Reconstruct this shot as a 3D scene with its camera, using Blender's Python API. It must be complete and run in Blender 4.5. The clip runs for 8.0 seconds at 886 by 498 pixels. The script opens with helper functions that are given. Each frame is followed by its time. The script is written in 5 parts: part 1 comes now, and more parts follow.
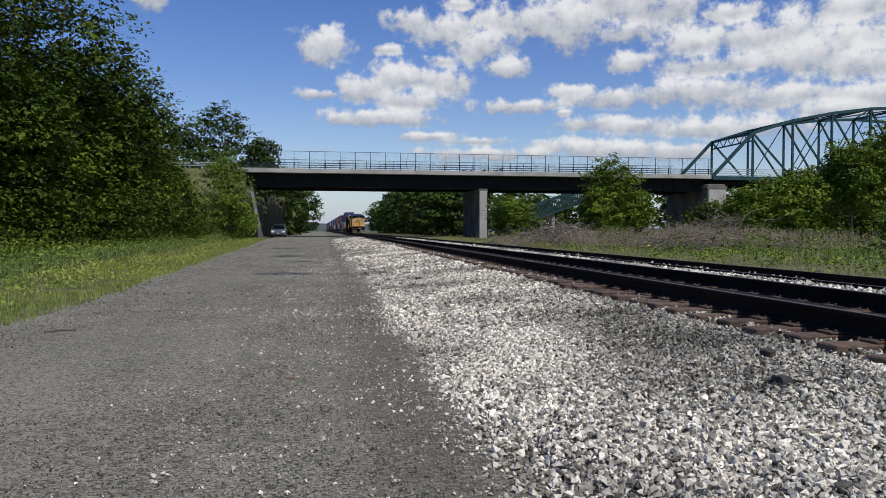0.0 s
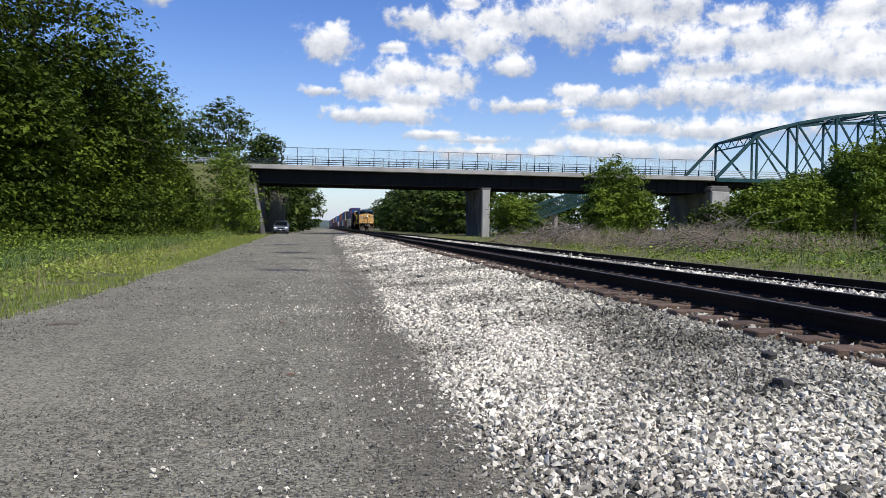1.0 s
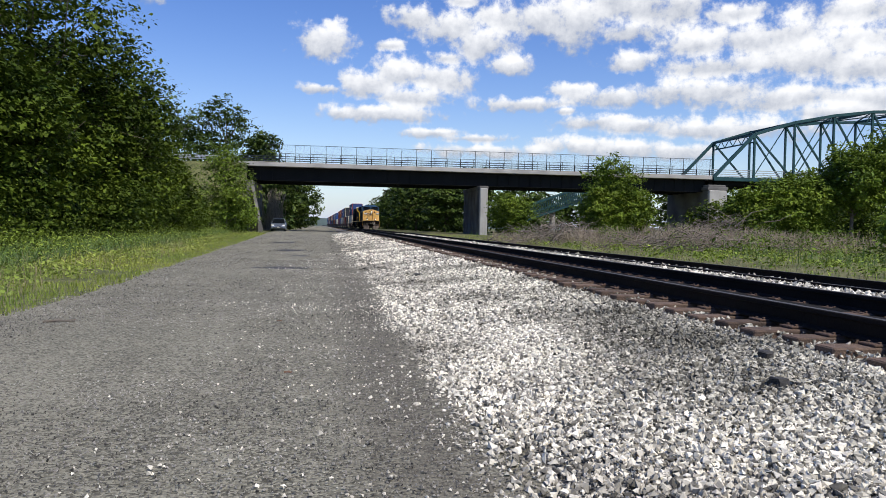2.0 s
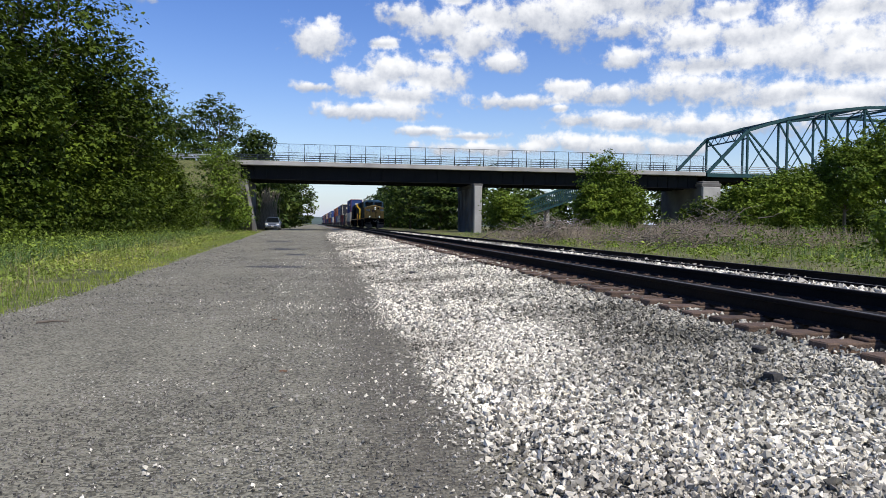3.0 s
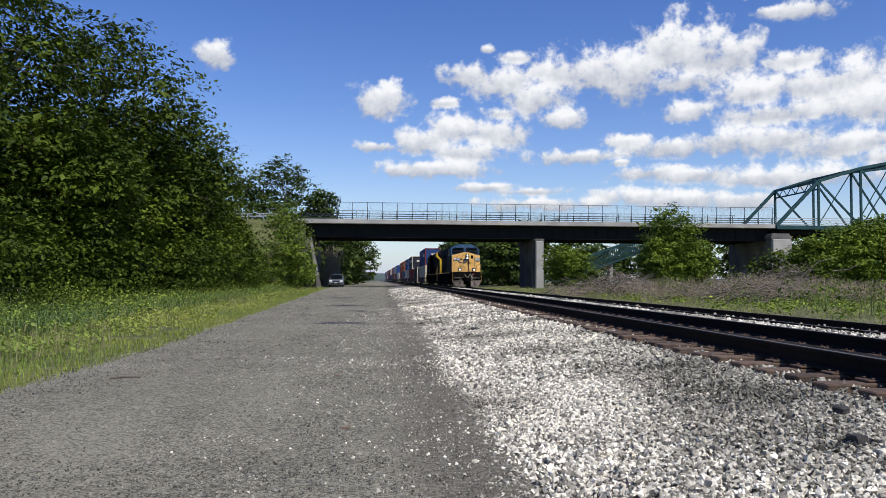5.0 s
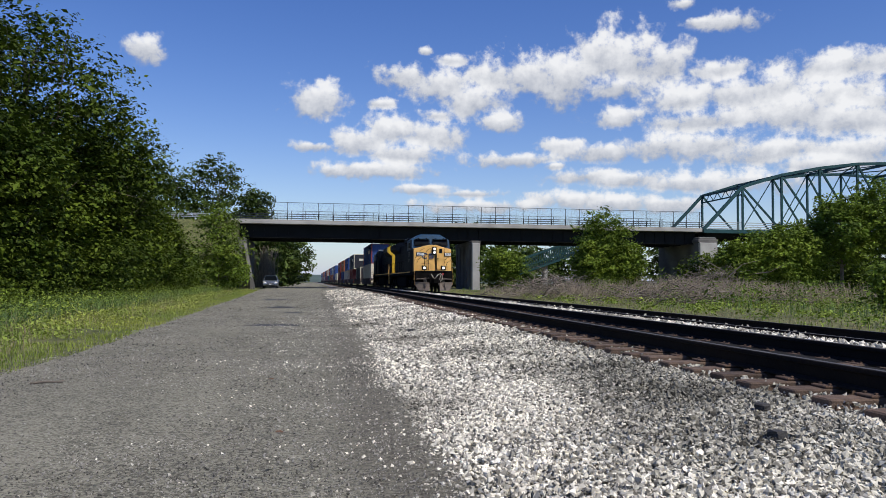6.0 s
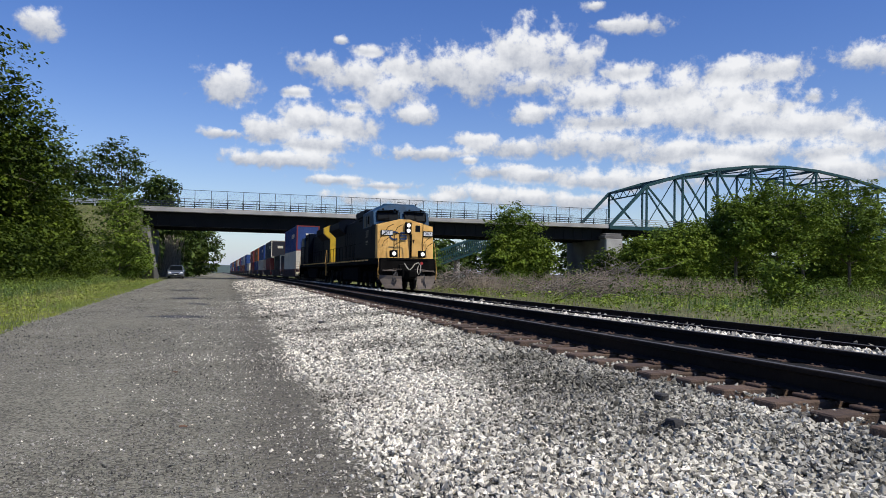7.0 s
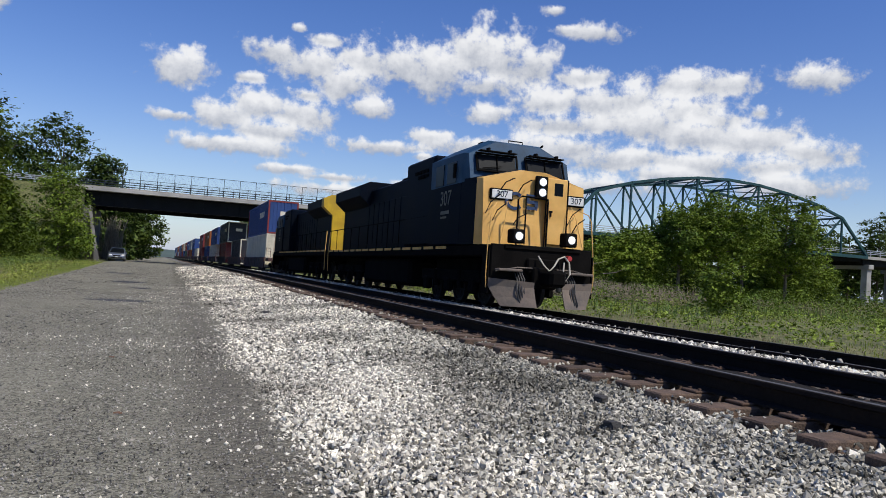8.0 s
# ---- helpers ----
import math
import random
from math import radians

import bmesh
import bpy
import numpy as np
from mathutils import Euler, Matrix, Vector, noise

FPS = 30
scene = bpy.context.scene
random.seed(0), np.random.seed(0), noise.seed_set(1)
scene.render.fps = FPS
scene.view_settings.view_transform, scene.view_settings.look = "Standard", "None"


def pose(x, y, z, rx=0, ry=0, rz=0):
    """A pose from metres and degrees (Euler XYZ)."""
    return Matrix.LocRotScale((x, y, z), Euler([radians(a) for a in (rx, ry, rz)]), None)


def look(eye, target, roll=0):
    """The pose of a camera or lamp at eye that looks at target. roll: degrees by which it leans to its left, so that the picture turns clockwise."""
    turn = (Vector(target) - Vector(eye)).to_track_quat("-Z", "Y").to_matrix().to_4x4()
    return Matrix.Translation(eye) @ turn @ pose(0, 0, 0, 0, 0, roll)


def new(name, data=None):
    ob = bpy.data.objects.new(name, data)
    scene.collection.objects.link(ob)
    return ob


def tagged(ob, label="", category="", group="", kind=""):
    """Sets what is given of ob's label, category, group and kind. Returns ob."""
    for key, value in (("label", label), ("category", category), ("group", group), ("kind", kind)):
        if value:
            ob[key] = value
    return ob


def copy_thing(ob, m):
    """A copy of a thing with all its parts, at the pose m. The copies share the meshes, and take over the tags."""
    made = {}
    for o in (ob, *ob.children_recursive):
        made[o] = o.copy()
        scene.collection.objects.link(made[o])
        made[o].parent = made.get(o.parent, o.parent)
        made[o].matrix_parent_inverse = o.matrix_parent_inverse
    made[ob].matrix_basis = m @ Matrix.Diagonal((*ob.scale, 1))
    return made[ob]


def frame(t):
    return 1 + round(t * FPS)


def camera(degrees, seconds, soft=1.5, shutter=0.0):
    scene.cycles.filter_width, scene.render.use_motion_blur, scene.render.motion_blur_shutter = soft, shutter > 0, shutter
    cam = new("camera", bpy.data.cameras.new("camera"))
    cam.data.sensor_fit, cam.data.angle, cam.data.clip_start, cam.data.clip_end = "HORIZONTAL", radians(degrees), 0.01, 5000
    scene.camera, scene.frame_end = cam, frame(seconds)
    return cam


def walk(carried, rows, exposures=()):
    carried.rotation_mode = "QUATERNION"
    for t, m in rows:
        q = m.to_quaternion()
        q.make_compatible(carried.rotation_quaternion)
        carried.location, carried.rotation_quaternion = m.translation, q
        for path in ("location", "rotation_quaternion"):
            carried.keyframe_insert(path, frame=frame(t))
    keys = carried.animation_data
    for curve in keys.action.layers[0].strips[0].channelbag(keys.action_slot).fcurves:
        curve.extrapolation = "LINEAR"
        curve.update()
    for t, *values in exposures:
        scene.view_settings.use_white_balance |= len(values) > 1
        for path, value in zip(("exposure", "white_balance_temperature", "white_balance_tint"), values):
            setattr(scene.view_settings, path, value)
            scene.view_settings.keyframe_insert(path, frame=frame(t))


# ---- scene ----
# ---------------- camera ----------------
EYE = 1.2
cam = camera(61.4, 8.0, soft=0.8)
PATH = [
    (0.0, pose(0, 0, EYE, 88.58, -0.20, -8.80)),
    (0.5, pose(0, 0, EYE, 87.89, -0.19, -10.14)),
    (1.0, pose(0, 0, EYE, 88.46, -0.93, -8.61)),
    (1.5, pose(0, 0, EYE, 88.42, -1.15, -8.58)),
    (3.0, pose(0, 0, EYE, 88.16, -0.75, -9.22)),
    (3.5, pose(0, 0, EYE, 88.96, -0.81, -9.13)),
    (4.0, pose(0, 0, EYE, 90.06, -0.94, -9.51)),
    (4.5, pose(0, 0, EYE, 90.29, -0.83, -5.37)),
    (4.7, pose(0, 0, EYE, 91.78, -0.42, -4.31)),
    (5.8, pose(0, 0, EYE, 92.80, -0.29, -7.75)),
    (6.0, pose(0, 0, EYE, 92.55, -0.43, -9.36)),
    (6.5, pose(0, 0, EYE, 92.77, -0.03, -12.99)),
    (7.0, pose(0, 0, EYE, 92.06, -1.04, -16.06)),
    (7.5, pose(0, 0, EYE, 92.35, -2.63, -19.15)),
    (7.9, pose(0, 0, EYE, 92.26, -2.74, -19.64)),
    (8.0, pose(0, 0, EYE, 91.91, -3.60, -20.01)),
]
walk(cam, PATH, exposures=[(0.0, -0.55), (0.5, -0.25), (1.0, -0.15), (4.5, -0.20), (6.0, -0.36), (7.0, -0.35), (8.0, -0.38)])

# ---------------- sun and sky ----------------
TO_SUN = Vector((0.36, -0.50, 0.82)).normalized()
sun = new("sun", bpy.data.lights.new("sun", "SUN"))
sun.data.energy, sun.data.angle, sun.data.color = 5.0, radians(0.53), (1.0, 0.95, 0.87)
sun.matrix_world = look((0, 0, 60), Vector((0, 0, 60)) - TO_SUN)

# Clouds: azimuth from +y towards +x, elevation, half width, half height (radians)
CLOUDS_HIGH = [(-0.006, 0.238, 0.034, 0.020), (-0.225, 0.283, 0.024, 0.014), (0.113, 0.272, 0.036, 0.014), (0.166, 0.260, 0.042, 0.021),
               (0.204, 0.240, 0.039, 0.021), (0.239, 0.213, 0.029, 0.011), (0.226, 0.270, 0.038, 0.023), (0.280, 0.271, 0.038, 0.025),
               (0.326, 0.268, 0.038, 0.030), (0.379, 0.293, 0.045, 0.029), (0.409, 0.282, 0.045, 0.036), (0.454, 0.279, 0.030, 0.025),
               (0.520, 0.264, 0.038, 0.013), (0.394, 0.252, 0.038, 0.012), (0.176, 0.291, 0.021, 0.008), (0.138, 0.303, 0.008, 0.005)]
CLOUDS_WEST = [(0.049, 0.185, 0.034, 0.018), (0.093, 0.199, 0.045, 0.021), (0.145, 0.196, 0.039, 0.018), (0.108, 0.170, 0.045, 0.014),
               (0.065, 0.149, 0.072, 0.010), (0.014, 0.146, 0.019, 0.008), (-0.011, 0.177, 0.027, 0.006), (0.152, 0.220, 0.023, 0.009),
               (0.399, 0.215, 0.027, 0.011), (0.259, 0.163, 0.055, 0.008), (0.139, 0.124, 0.049, 0.006), (0.199, 0.118, 0.045, 0.006),
               (0.215, 0.102, 0.076, 0.008), (0.077, 0.235, 0.021, 0.006)]
CLOUDS_EAST = [(0.476, 0.230, 0.042, 0.020), (0.534, 0.234, 0.050, 0.021), (0.584, 0.236, 0.042, 0.020), (0.645, 0.221, 0.068, 0.021),
               (0.697, 0.211, 0.032, 0.015), (0.499, 0.205, 0.064, 0.015), (0.665, 0.193, 0.061, 0.023), (0.735, 0.188, 0.053, 0.020),
               (0.658, 0.256, 0.067, 0.018), (0.710, 0.258, 0.015, 0.011), (0.618, 0.206, 0.068, 0.023), (0.534, 0.322, 0.032, 0.010),
               (0.497, 0.324, 0.019, 0.006), (0.479, 0.347, 0.011, 0.006), (0.803, 0.260, 0.034, 0.014), (0.741, 0.221, 0.011, 0.008)]
CLOUDS_LOW = [(0.327, 0.180, 0.030, 0.009), (0.373, 0.172, 0.061, 0.012), (0.448, 0.176, 0.061, 0.014), (0.513, 0.175, 0.061, 0.014),
              (0.584, 0.164, 0.068, 0.015), (0.672, 0.158, 0.068, 0.015), (0.753, 0.154, 0.053, 0.014), (0.312, 0.154, 0.015, 0.005),
              (0.351, 0.140, 0.044, 0.009), (0.411, 0.135, 0.053, 0.010), (0.485, 0.128, 0.061, 0.011), (0.557, 0.127, 0.053, 0.011),
              (0.632, 0.144, 0.045, 0.011), (0.336, 0.109, 0.051, 0.011), (0.396, 0.105, 0.061, 0.011), (0.456, 0.102, 0.045, 0.009),
              (0.777, 0.133, 0.061, 0.015), (0.800, 0.172, 0.038, 0.015)]


def build_sky():
    world = bpy.data.worlds.new("sky")
    scene.world = world
    world.use_nodes = True
    nt = world.node_tree
    nt.nodes.clear()
    N, L = nt.nodes.new, nt.links.new

    def math_node(op, a, b=None, c=None, clamp=False):
        n = N("ShaderNodeMath")
        n.operation, n.use_clamp = op, clamp
        for i, v in enumerate((a, b, c)):
            if v is None:
                continue
            if isinstance(v, (int, float)):
                n.inputs[i].default_value = v
            else:
                L(v, n.inputs[i])
        return n.outputs[0]

    sky = N("ShaderNodeTexSky")
    sky.sky_type, sky.sun_disc = "NISHITA", False
    sky.sun_elevation = math.asin(TO_SUN.z)
    sky.sun_rotation = math.atan2(TO_SUN.x, TO_SUN.y)
    sky.air_density, sky.dust_density, sky.ozone_density = 1.0, 0.3, 3.0
    geo = N("ShaderNodeTexCoord")
    sep = N("ShaderNodeSeparateXYZ")
    L(geo.outputs["Generated"], sep.inputs[0])
    az = math_node("ARCTAN2", sep.outputs[0], sep.outputs[1])
    el = math_node("ARCSINE", sep.outputs[2])
    pos = N("ShaderNodeCombineXYZ")
    L(az, pos.inputs[0]), L(el, pos.inputs[1])
    # billows push the cloud edges about
    warp = N("ShaderNodeTexNoise")
    warp.inputs["Scale"].default_value, warp.inputs["Detail"].default_value, warp.inputs["Roughness"].default_value = 30, 5, 0.6
    L(pos.outputs[0], warp.inputs["Vector"])
    fine = N("ShaderNodeTexNoise")
    fine.inputs["Scale"].default_value, fine.inputs["Detail"].default_value, fine.inputs["Roughness"].default_value = 95, 5, 0.6
    L(pos.outputs[0], fine.inputs["Vector"])

    def field(lift):
        total = None
        for a, e, w, h in CLOUDS_HIGH + CLOUDS_EAST + CLOUDS_WEST + CLOUDS_LOW:
            m = N("ShaderNodeVectorMath")
            m.operation = "MULTIPLY_ADD"
            L(pos.outputs[0], m.inputs[0])
            w, h = w * 1.3, h * 1.3
            m.inputs[1].default_value = (1 / w, 1 / h, 0)
            m.inputs[2].default_value = (-a / w, -(e + lift * h) / h, 0)
            ln = N("ShaderNodeVectorMath")
            ln.operation = "LENGTH"
            L(m.outputs[0], ln.inputs[0])
            v = math_node("SUBTRACT", 1.0, ln.outputs["Value"])
            total = v if total is None else math_node("SMOOTH_MAX", total, v, 0.25)
        return total

    n1 = math_node("MULTIPLY_ADD", warp.outputs[0], 2.6, -1.25)
    n2 = math_node("MULTIPLY_ADD", fine.outputs[0], 0.9, -0.45)
    rough = math_node("ADD", n1, n2)
    body = math_node("ADD", field(0.0), rough)
    lit = math_node("ADD", field(0.55), rough)
    cover = N("ShaderNodeMapRange")
    cover.interpolation_type = "SMOOTHSTEP"
    cover.inputs["From Min"].default_value, cover.inputs["From Max"].default_value = -0.10, 0.65
    L(body, cover.inputs["Value"])
    shade = N("ShaderNodeMapRange")
    shade.inputs["From Min"].default_value, shade.inputs["From Max"].default_value = -0.45, 0.70
    L(math_node("SUBTRACT", lit, math_node("MULTIPLY", body, 0.35)), shade.inputs["Value"])
    tone = N("ShaderNodeMix")
    tone.data_type = "RGBA"
    tone.inputs["A"].default_value, tone.inputs["B"].default_value = (0.40, 0.44, 0.53, 1), (0.98, 0.985, 1.0, 1)
    L(shade.outputs[0], tone.inputs["Factor"])
    blue = N("ShaderNodeBackground")
    blue.inputs["Strength"].default_value = 0.148
    deep = N("ShaderNodeHueSaturation")
    deep.inputs["Saturation"].default_value, deep.inputs["Hue"].default_value, deep.inputs["Value"].default_value = 1.27, 0.519, 1.12
    L(sky.outputs[0], deep.inputs["Color"])
    # pale haze towards the horizon
    haze = N("ShaderNodeMix")
    haze.data_type = "RGBA"
    haze.inputs["B"].default_value = (4.3, 4.75, 6.2, 1)
    L(math_node("MULTIPLY", math_node("POWER", 2.718, math_node("MULTIPLY", math_node("MAXIMUM", el, 0.0), -15.0)), 0.95), haze.inputs["Factor"])
    L(deep.outputs[0], haze.inputs["A"])
    L(haze.outputs["Result"], blue.inputs[0])
    white = N("ShaderNodeBackground")
    white.inputs["Strength"].default_value = 1.18
    L(tone.outputs["Result"], white.inputs[0])
    mix = N("ShaderNodeMixShader")
    L(math_node("MULTIPLY", cover.outputs[0], 0.96), mix.inputs[0])
    L(blue.outputs[0], mix.inputs[1]), L(white.outputs[0], mix.inputs[2])
    out = N("ShaderNodeOutputWorld")
    L(mix.outputs[0], out.inputs[0])


build_sky()


# ---------------- materials ----------------
def material(name, color, rough=0.8, metal=0.0, spread=0.25, scale=3.0, grain=40.0, bump=0.15, tint=None, island=0.0, per_object=0.0,
             emit=0.0, spec=0.5, translucent=0.0, coat=0.0):
    """Principled paint with two scales of variation; tint is the second colour of the large stains."""
    m = bpy.data.materials.new(name)
    m.use_nodes = True
    nt = m.node_tree
    N, L = nt.nodes.new, nt.links.new
    b = nt.nodes["Principled BSDF"]
    b.inputs["Roughness"].default_value, b.inputs["Metallic"].default_value = rough, metal
    b.inputs["Specular IOR Level"].default_value = spec
    b.inputs["Coat Weight"].default_value = coat
    co = N("ShaderNodeTexCoord")
    big = N("ShaderNodeTexNoise")
    big.inputs["Scale"].default_value, big.inputs["Detail"].default_value = scale, 5
    L(co.outputs["Object"], big.inputs["Vector"])
    small = N("ShaderNodeTexNoise")
    small.inputs["Scale"].default_value, small.inputs["Detail"].default_value = grain, 4
    L(co.outputs["Object"], small.inputs["Vector"])
    mix = N("ShaderNodeMix")
    mix.data_type = "RGBA"
    t = tint or tuple(c * (1 - spread) for c in color)
    mix.inputs["A"].default_value, mix.inputs["B"].default_value = (*color, 1), (*t, 1)
    ramp = N("ShaderNodeMapRange")
    ramp.inputs["From Min"].default_value, ramp.inputs["From Max"].default_value = 0.35, 0.65
    L(big.outputs[0], ramp.inputs["Value"])
    L(ramp.outputs[0], mix.inputs["Factor"])
    hsv = N("ShaderNodeHueSaturation")
    L(mix.outputs["Result"], hsv.inputs["Color"])
    val = N("ShaderNodeMath")
    val.operation = "MULTIPLY_ADD"
    val.inputs[1].default_value, val.inputs[2].default_value = 2 * spread, 1 - spread
    L(small.outputs[0], val.inputs[0])
    last = val.outputs[0]
    for amount, node, sock in ((island, "ShaderNodeNewGeometry", "Random Per Island"), (per_object, "ShaderNodeObjectInfo", "Random")):
        if amount:
            g = N(node)
            k = N("ShaderNodeMath")
            k.operation = "MULTIPLY_ADD"
            k.inputs[1].default_value, k.inputs[2].default_value = 2 * amount, 1 - amount
            L(g.outputs[sock], k.inputs[0])
            p = N("ShaderNodeMath")
            p.operation = "MULTIPLY"
            L(last, p.inputs[0]), L(k.outputs[0], p.inputs[1])
            last = p.outputs[0]
    L(last, hsv.inputs["Value"])
    L(hsv.outputs[0], b.inputs["Base Color"])
    if bump:
        bp = N("ShaderNodeBump")
        bp.inputs["Strength"].default_value, bp.inputs["Distance"].default_value = bump, 0.02
        L(small.outputs[0], bp.inputs["Height"])
        L(bp.outputs[0], b.inputs["Normal"])
    if emit:
        b.inputs["Emission Color"].default_value = (1.0, 0.95, 0.85, 1)
        b.inputs["Emission Strength"].default_value = emit
    if translucent:
        tr = N("ShaderNodeBsdfTranslucent")
        L(hsv.outputs[0], tr.inputs["Color"])
        ms = N("ShaderNodeMixShader")
        ms.inputs[0].default_value = translucent
        L(b.outputs[0], ms.inputs[1]), L(tr.outputs[0], ms.inputs[2])
        L(ms.outputs[0], nt.nodes["Material Output"].inputs[0])
    return m


def leaf_material(name, sun_color, shade_color, rough=0.55):
    m = material(name, sun_color, rough=rough, spread=0.2, scale=0.35, grain=6.0, bump=0, tint=shade_color, island=0.45, spec=0.10, translucent=0.10)
    return m


def gravel_material(name, light, dark, cell, patch=0.6, rough=0.95, depth=0.02, cells=1.0, along=1.0, strip=None):
    """Ground of small stones: cells of their own tone, recessed joints, broad worn patches."""
    m = bpy.data.materials.new(name)
    m.use_nodes = True
    nt = m.node_tree
    N, L = nt.nodes.new, nt.links.new
    b = nt.nodes["Principled BSDF"]
    b.inputs["Roughness"].default_value, b.inputs["Specular IOR Level"].default_value = rough, 0.25
    co = N("ShaderNodeTexCoord")
    vor = N("ShaderNodeTexVoronoi")
    vor.inputs["Scale"].default_value = 1 / cell
    L(co.outputs["Object"], vor.inputs["Vector"])
    sep = N("ShaderNodeSeparateColor")
    L(vor.outputs["Color"], sep.inputs[0])
    big = N("ShaderNodeTexNoise")
    big.inputs["Scale"].default_value, big.inputs["Detail"].default_value, big.inputs["Roughness"].default_value = patch, 6, 0.6
    stretch = N("ShaderNodeMapping")
    stretch.inputs["Scale"].default_value = (1, along, 1)
    L(co.outputs["Object"], stretch.inputs["Vector"])
    L(stretch.outputs[0], big.inputs["Vector"])
    mid = N("ShaderNodeTexNoise")
    mid.inputs["Scale"].default_value, mid.inputs["Detail"].default_value = 9.0, 6
    L(co.outputs["Object"], mid.inputs["Vector"])
    a = N("ShaderNodeMath")
    a.operation = "MULTIPLY_ADD"
    a.inputs[1].default_value = 0.55 * cells
    L(sep.outputs[0], a.inputs[0]), L(big.outputs[0], a.inputs[2])
    a2 = N("ShaderNodeMath")
    a2.operation = "MULTIPLY_ADD"
    a2.inputs[1].default_value = 0.7
    L(mid.outputs[0], a2.inputs[0]), L(a.outputs[0], a2.inputs[2])
    r = N("ShaderNodeMapRange")
    r.inputs["From Min"].default_value, r.inputs["From Max"].default_value = 0.7 + 0.1 * cells, 1.15 + 0.3 * cells
    L(a2.outputs[0], r.inputs["Value"])
    mix = N("ShaderNodeMix")
    mix.data_type = "RGBA"
    mix.inputs["A"].default_value, mix.inputs["B"].default_value = (*dark, 1), (*light, 1)
    L(r.outputs[0], mix.inputs["Factor"])
    last = mix.outputs["Result"]
    if strip:     # ragged strip of trodden dirt about x = strip[0], strip[1] wide
        axis = N("ShaderNodeSeparateXYZ")
        L(co.outputs["Object"], axis.inputs[0])
        wander = N("ShaderNodeMath")
        wander.operation, wander.inputs[1].default_value = "MULTIPLY_ADD", 0.9
        L(mid.outputs[0], wander.inputs[0]), L(axis.outputs[0], wander.inputs[2])
        gap = N("ShaderNodeMath")
        gap.operation, gap.inputs[1].default_value = "SUBTRACT", strip[0] + 0.45
        L(wander.outputs[0], gap.inputs[0])
        size = N("ShaderNodeMath")
        size.operation = "ABSOLUTE"
        L(gap.outputs[0], size.inputs[0])
        fade = N("ShaderNodeMapRange")
        fade.inputs["From Min"].default_value, fade.inputs["From Max"].default_value = 0.0, strip[1]
        fade.inputs["To Min"].default_value, fade.inputs["To Max"].default_value = 0.55, 0.0
        L(size.outputs[0], fade.inputs["Value"])
        dirt = N("ShaderNodeMix")
        dirt.data_type = "RGBA"
        dirt.inputs["B"].default_value = (0.085, 0.072, 0.056, 1)
        L(fade.outputs[0], dirt.inputs["Factor"]), L(last, dirt.inputs["A"])
        last = dirt.outputs["Result"]
    L(last, b.inputs["Base Color"])
    bp = N("ShaderNodeBump")
    bp.invert = True
    bp.inputs["Strength"].default_value, bp.inputs["Distance"].default_value = 0.7, depth
    L(vor.outputs["Distance"], bp.inputs["Height"])
    L(bp.outputs[0], b.inputs["Normal"])
    return m


def glass_material(name, tint=(0.02, 0.025, 0.03), rough=0.05):
    m = material(name, tint, rough=rough, spread=0.1, bump=0, spec=0.08)
    return m


M_ROAD = gravel_material("road_gravel", (0.29, 0.272, 0.200), (0.082, 0.076, 0.056), 0.016, patch=1.1, depth=0.014, along=0.3, cells=2.0, strip=(0.55, 0.6))
# bed colour is darkened to paint the shadows between loose stones
M_BALLAST = gravel_material("ballast_bed_gap_shade", (0.32, 0.30, 0.26), (0.03, 0.027, 0.023), 0.03, patch=0.7, depth=0.05)
M_STONE = material("ballast_stone", (0.78, 0.72, 0.585), rough=0.95, spread=0.25, scale=0.4, grain=30, bump=0.3, tint=(0.22, 0.20, 0.16), island=0.8, spec=0.1)
M_STONE_GREY = material("ballast_stone_grey", (0.62, 0.575, 0.46), rough=0.95, spread=0.25, scale=0.5, grain=30, bump=0.3, tint=(0.15, 0.14, 0.11), island=0.85, spec=0.1)
M_PEBBLE = material("road_pebble", (0.33, 0.305, 0.26), rough=0.95, spread=0.3, scale=0.8, grain=60, bump=0.2, tint=(0.12, 0.112, 0.096), island=0.75, spec=0.2)
M_SOIL = gravel_material("grass_soil", (0.19, 0.18, 0.075), (0.06, 0.075, 0.025), 0.12, patch=0.25, depth=0.05)
M_GRASS = material("grass_blade", (0.36, 0.39, 0.06), rough=0.6, spread=0.2, scale=0.22, grain=3, bump=0, tint=(0.17, 0.25, 0.035), island=0.35, translucent=0.3)
M_WEED = material("weed_blade", (0.15, 0.23, 0.055), rough=0.6, spread=0.2, scale=0.3, grain=3, bump=0, tint=(0.09, 0.15, 0.035), island=0.35, translucent=0.3)
M_DRY = material("dry_grass", (0.34, 0.28, 0.16), rough=0.8, spread=0.2, scale=0.4, grain=5, bump=0, tint=(0.22, 0.19, 0.09), island=0.35, translucent=0.2)
M_LEAF_DARK = leaf_material("leaf_maple", (0.090, 0.126, 0.012), (0.028, 0.050, 0.006))
M_LEAF_MID = leaf_material("leaf_bush", (0.165, 0.225, 0.026), (0.070, 0.115, 0.014))
M_LEAF_SOFT = leaf_material("leaf_soft_weed", (0.24, 0.30, 0.045), (0.13, 0.19, 0.03))
M_LEAF_FAR = leaf_material("leaf_far", (0.085, 0.125, 0.022), (0.040, 0.065, 0.014))
M_BARK = material("bark", (0.16, 0.13, 0.10), rough=0.95, spread=0.35, scale=4, grain=25, bump=0.6)
M_TWIG = material("dead_wood", (0.24, 0.20, 0.16), rough=0.95, spread=0.3, scale=2, grain=30, bump=0.3, tint=(0.11, 0.09, 0.07), island=0.3)
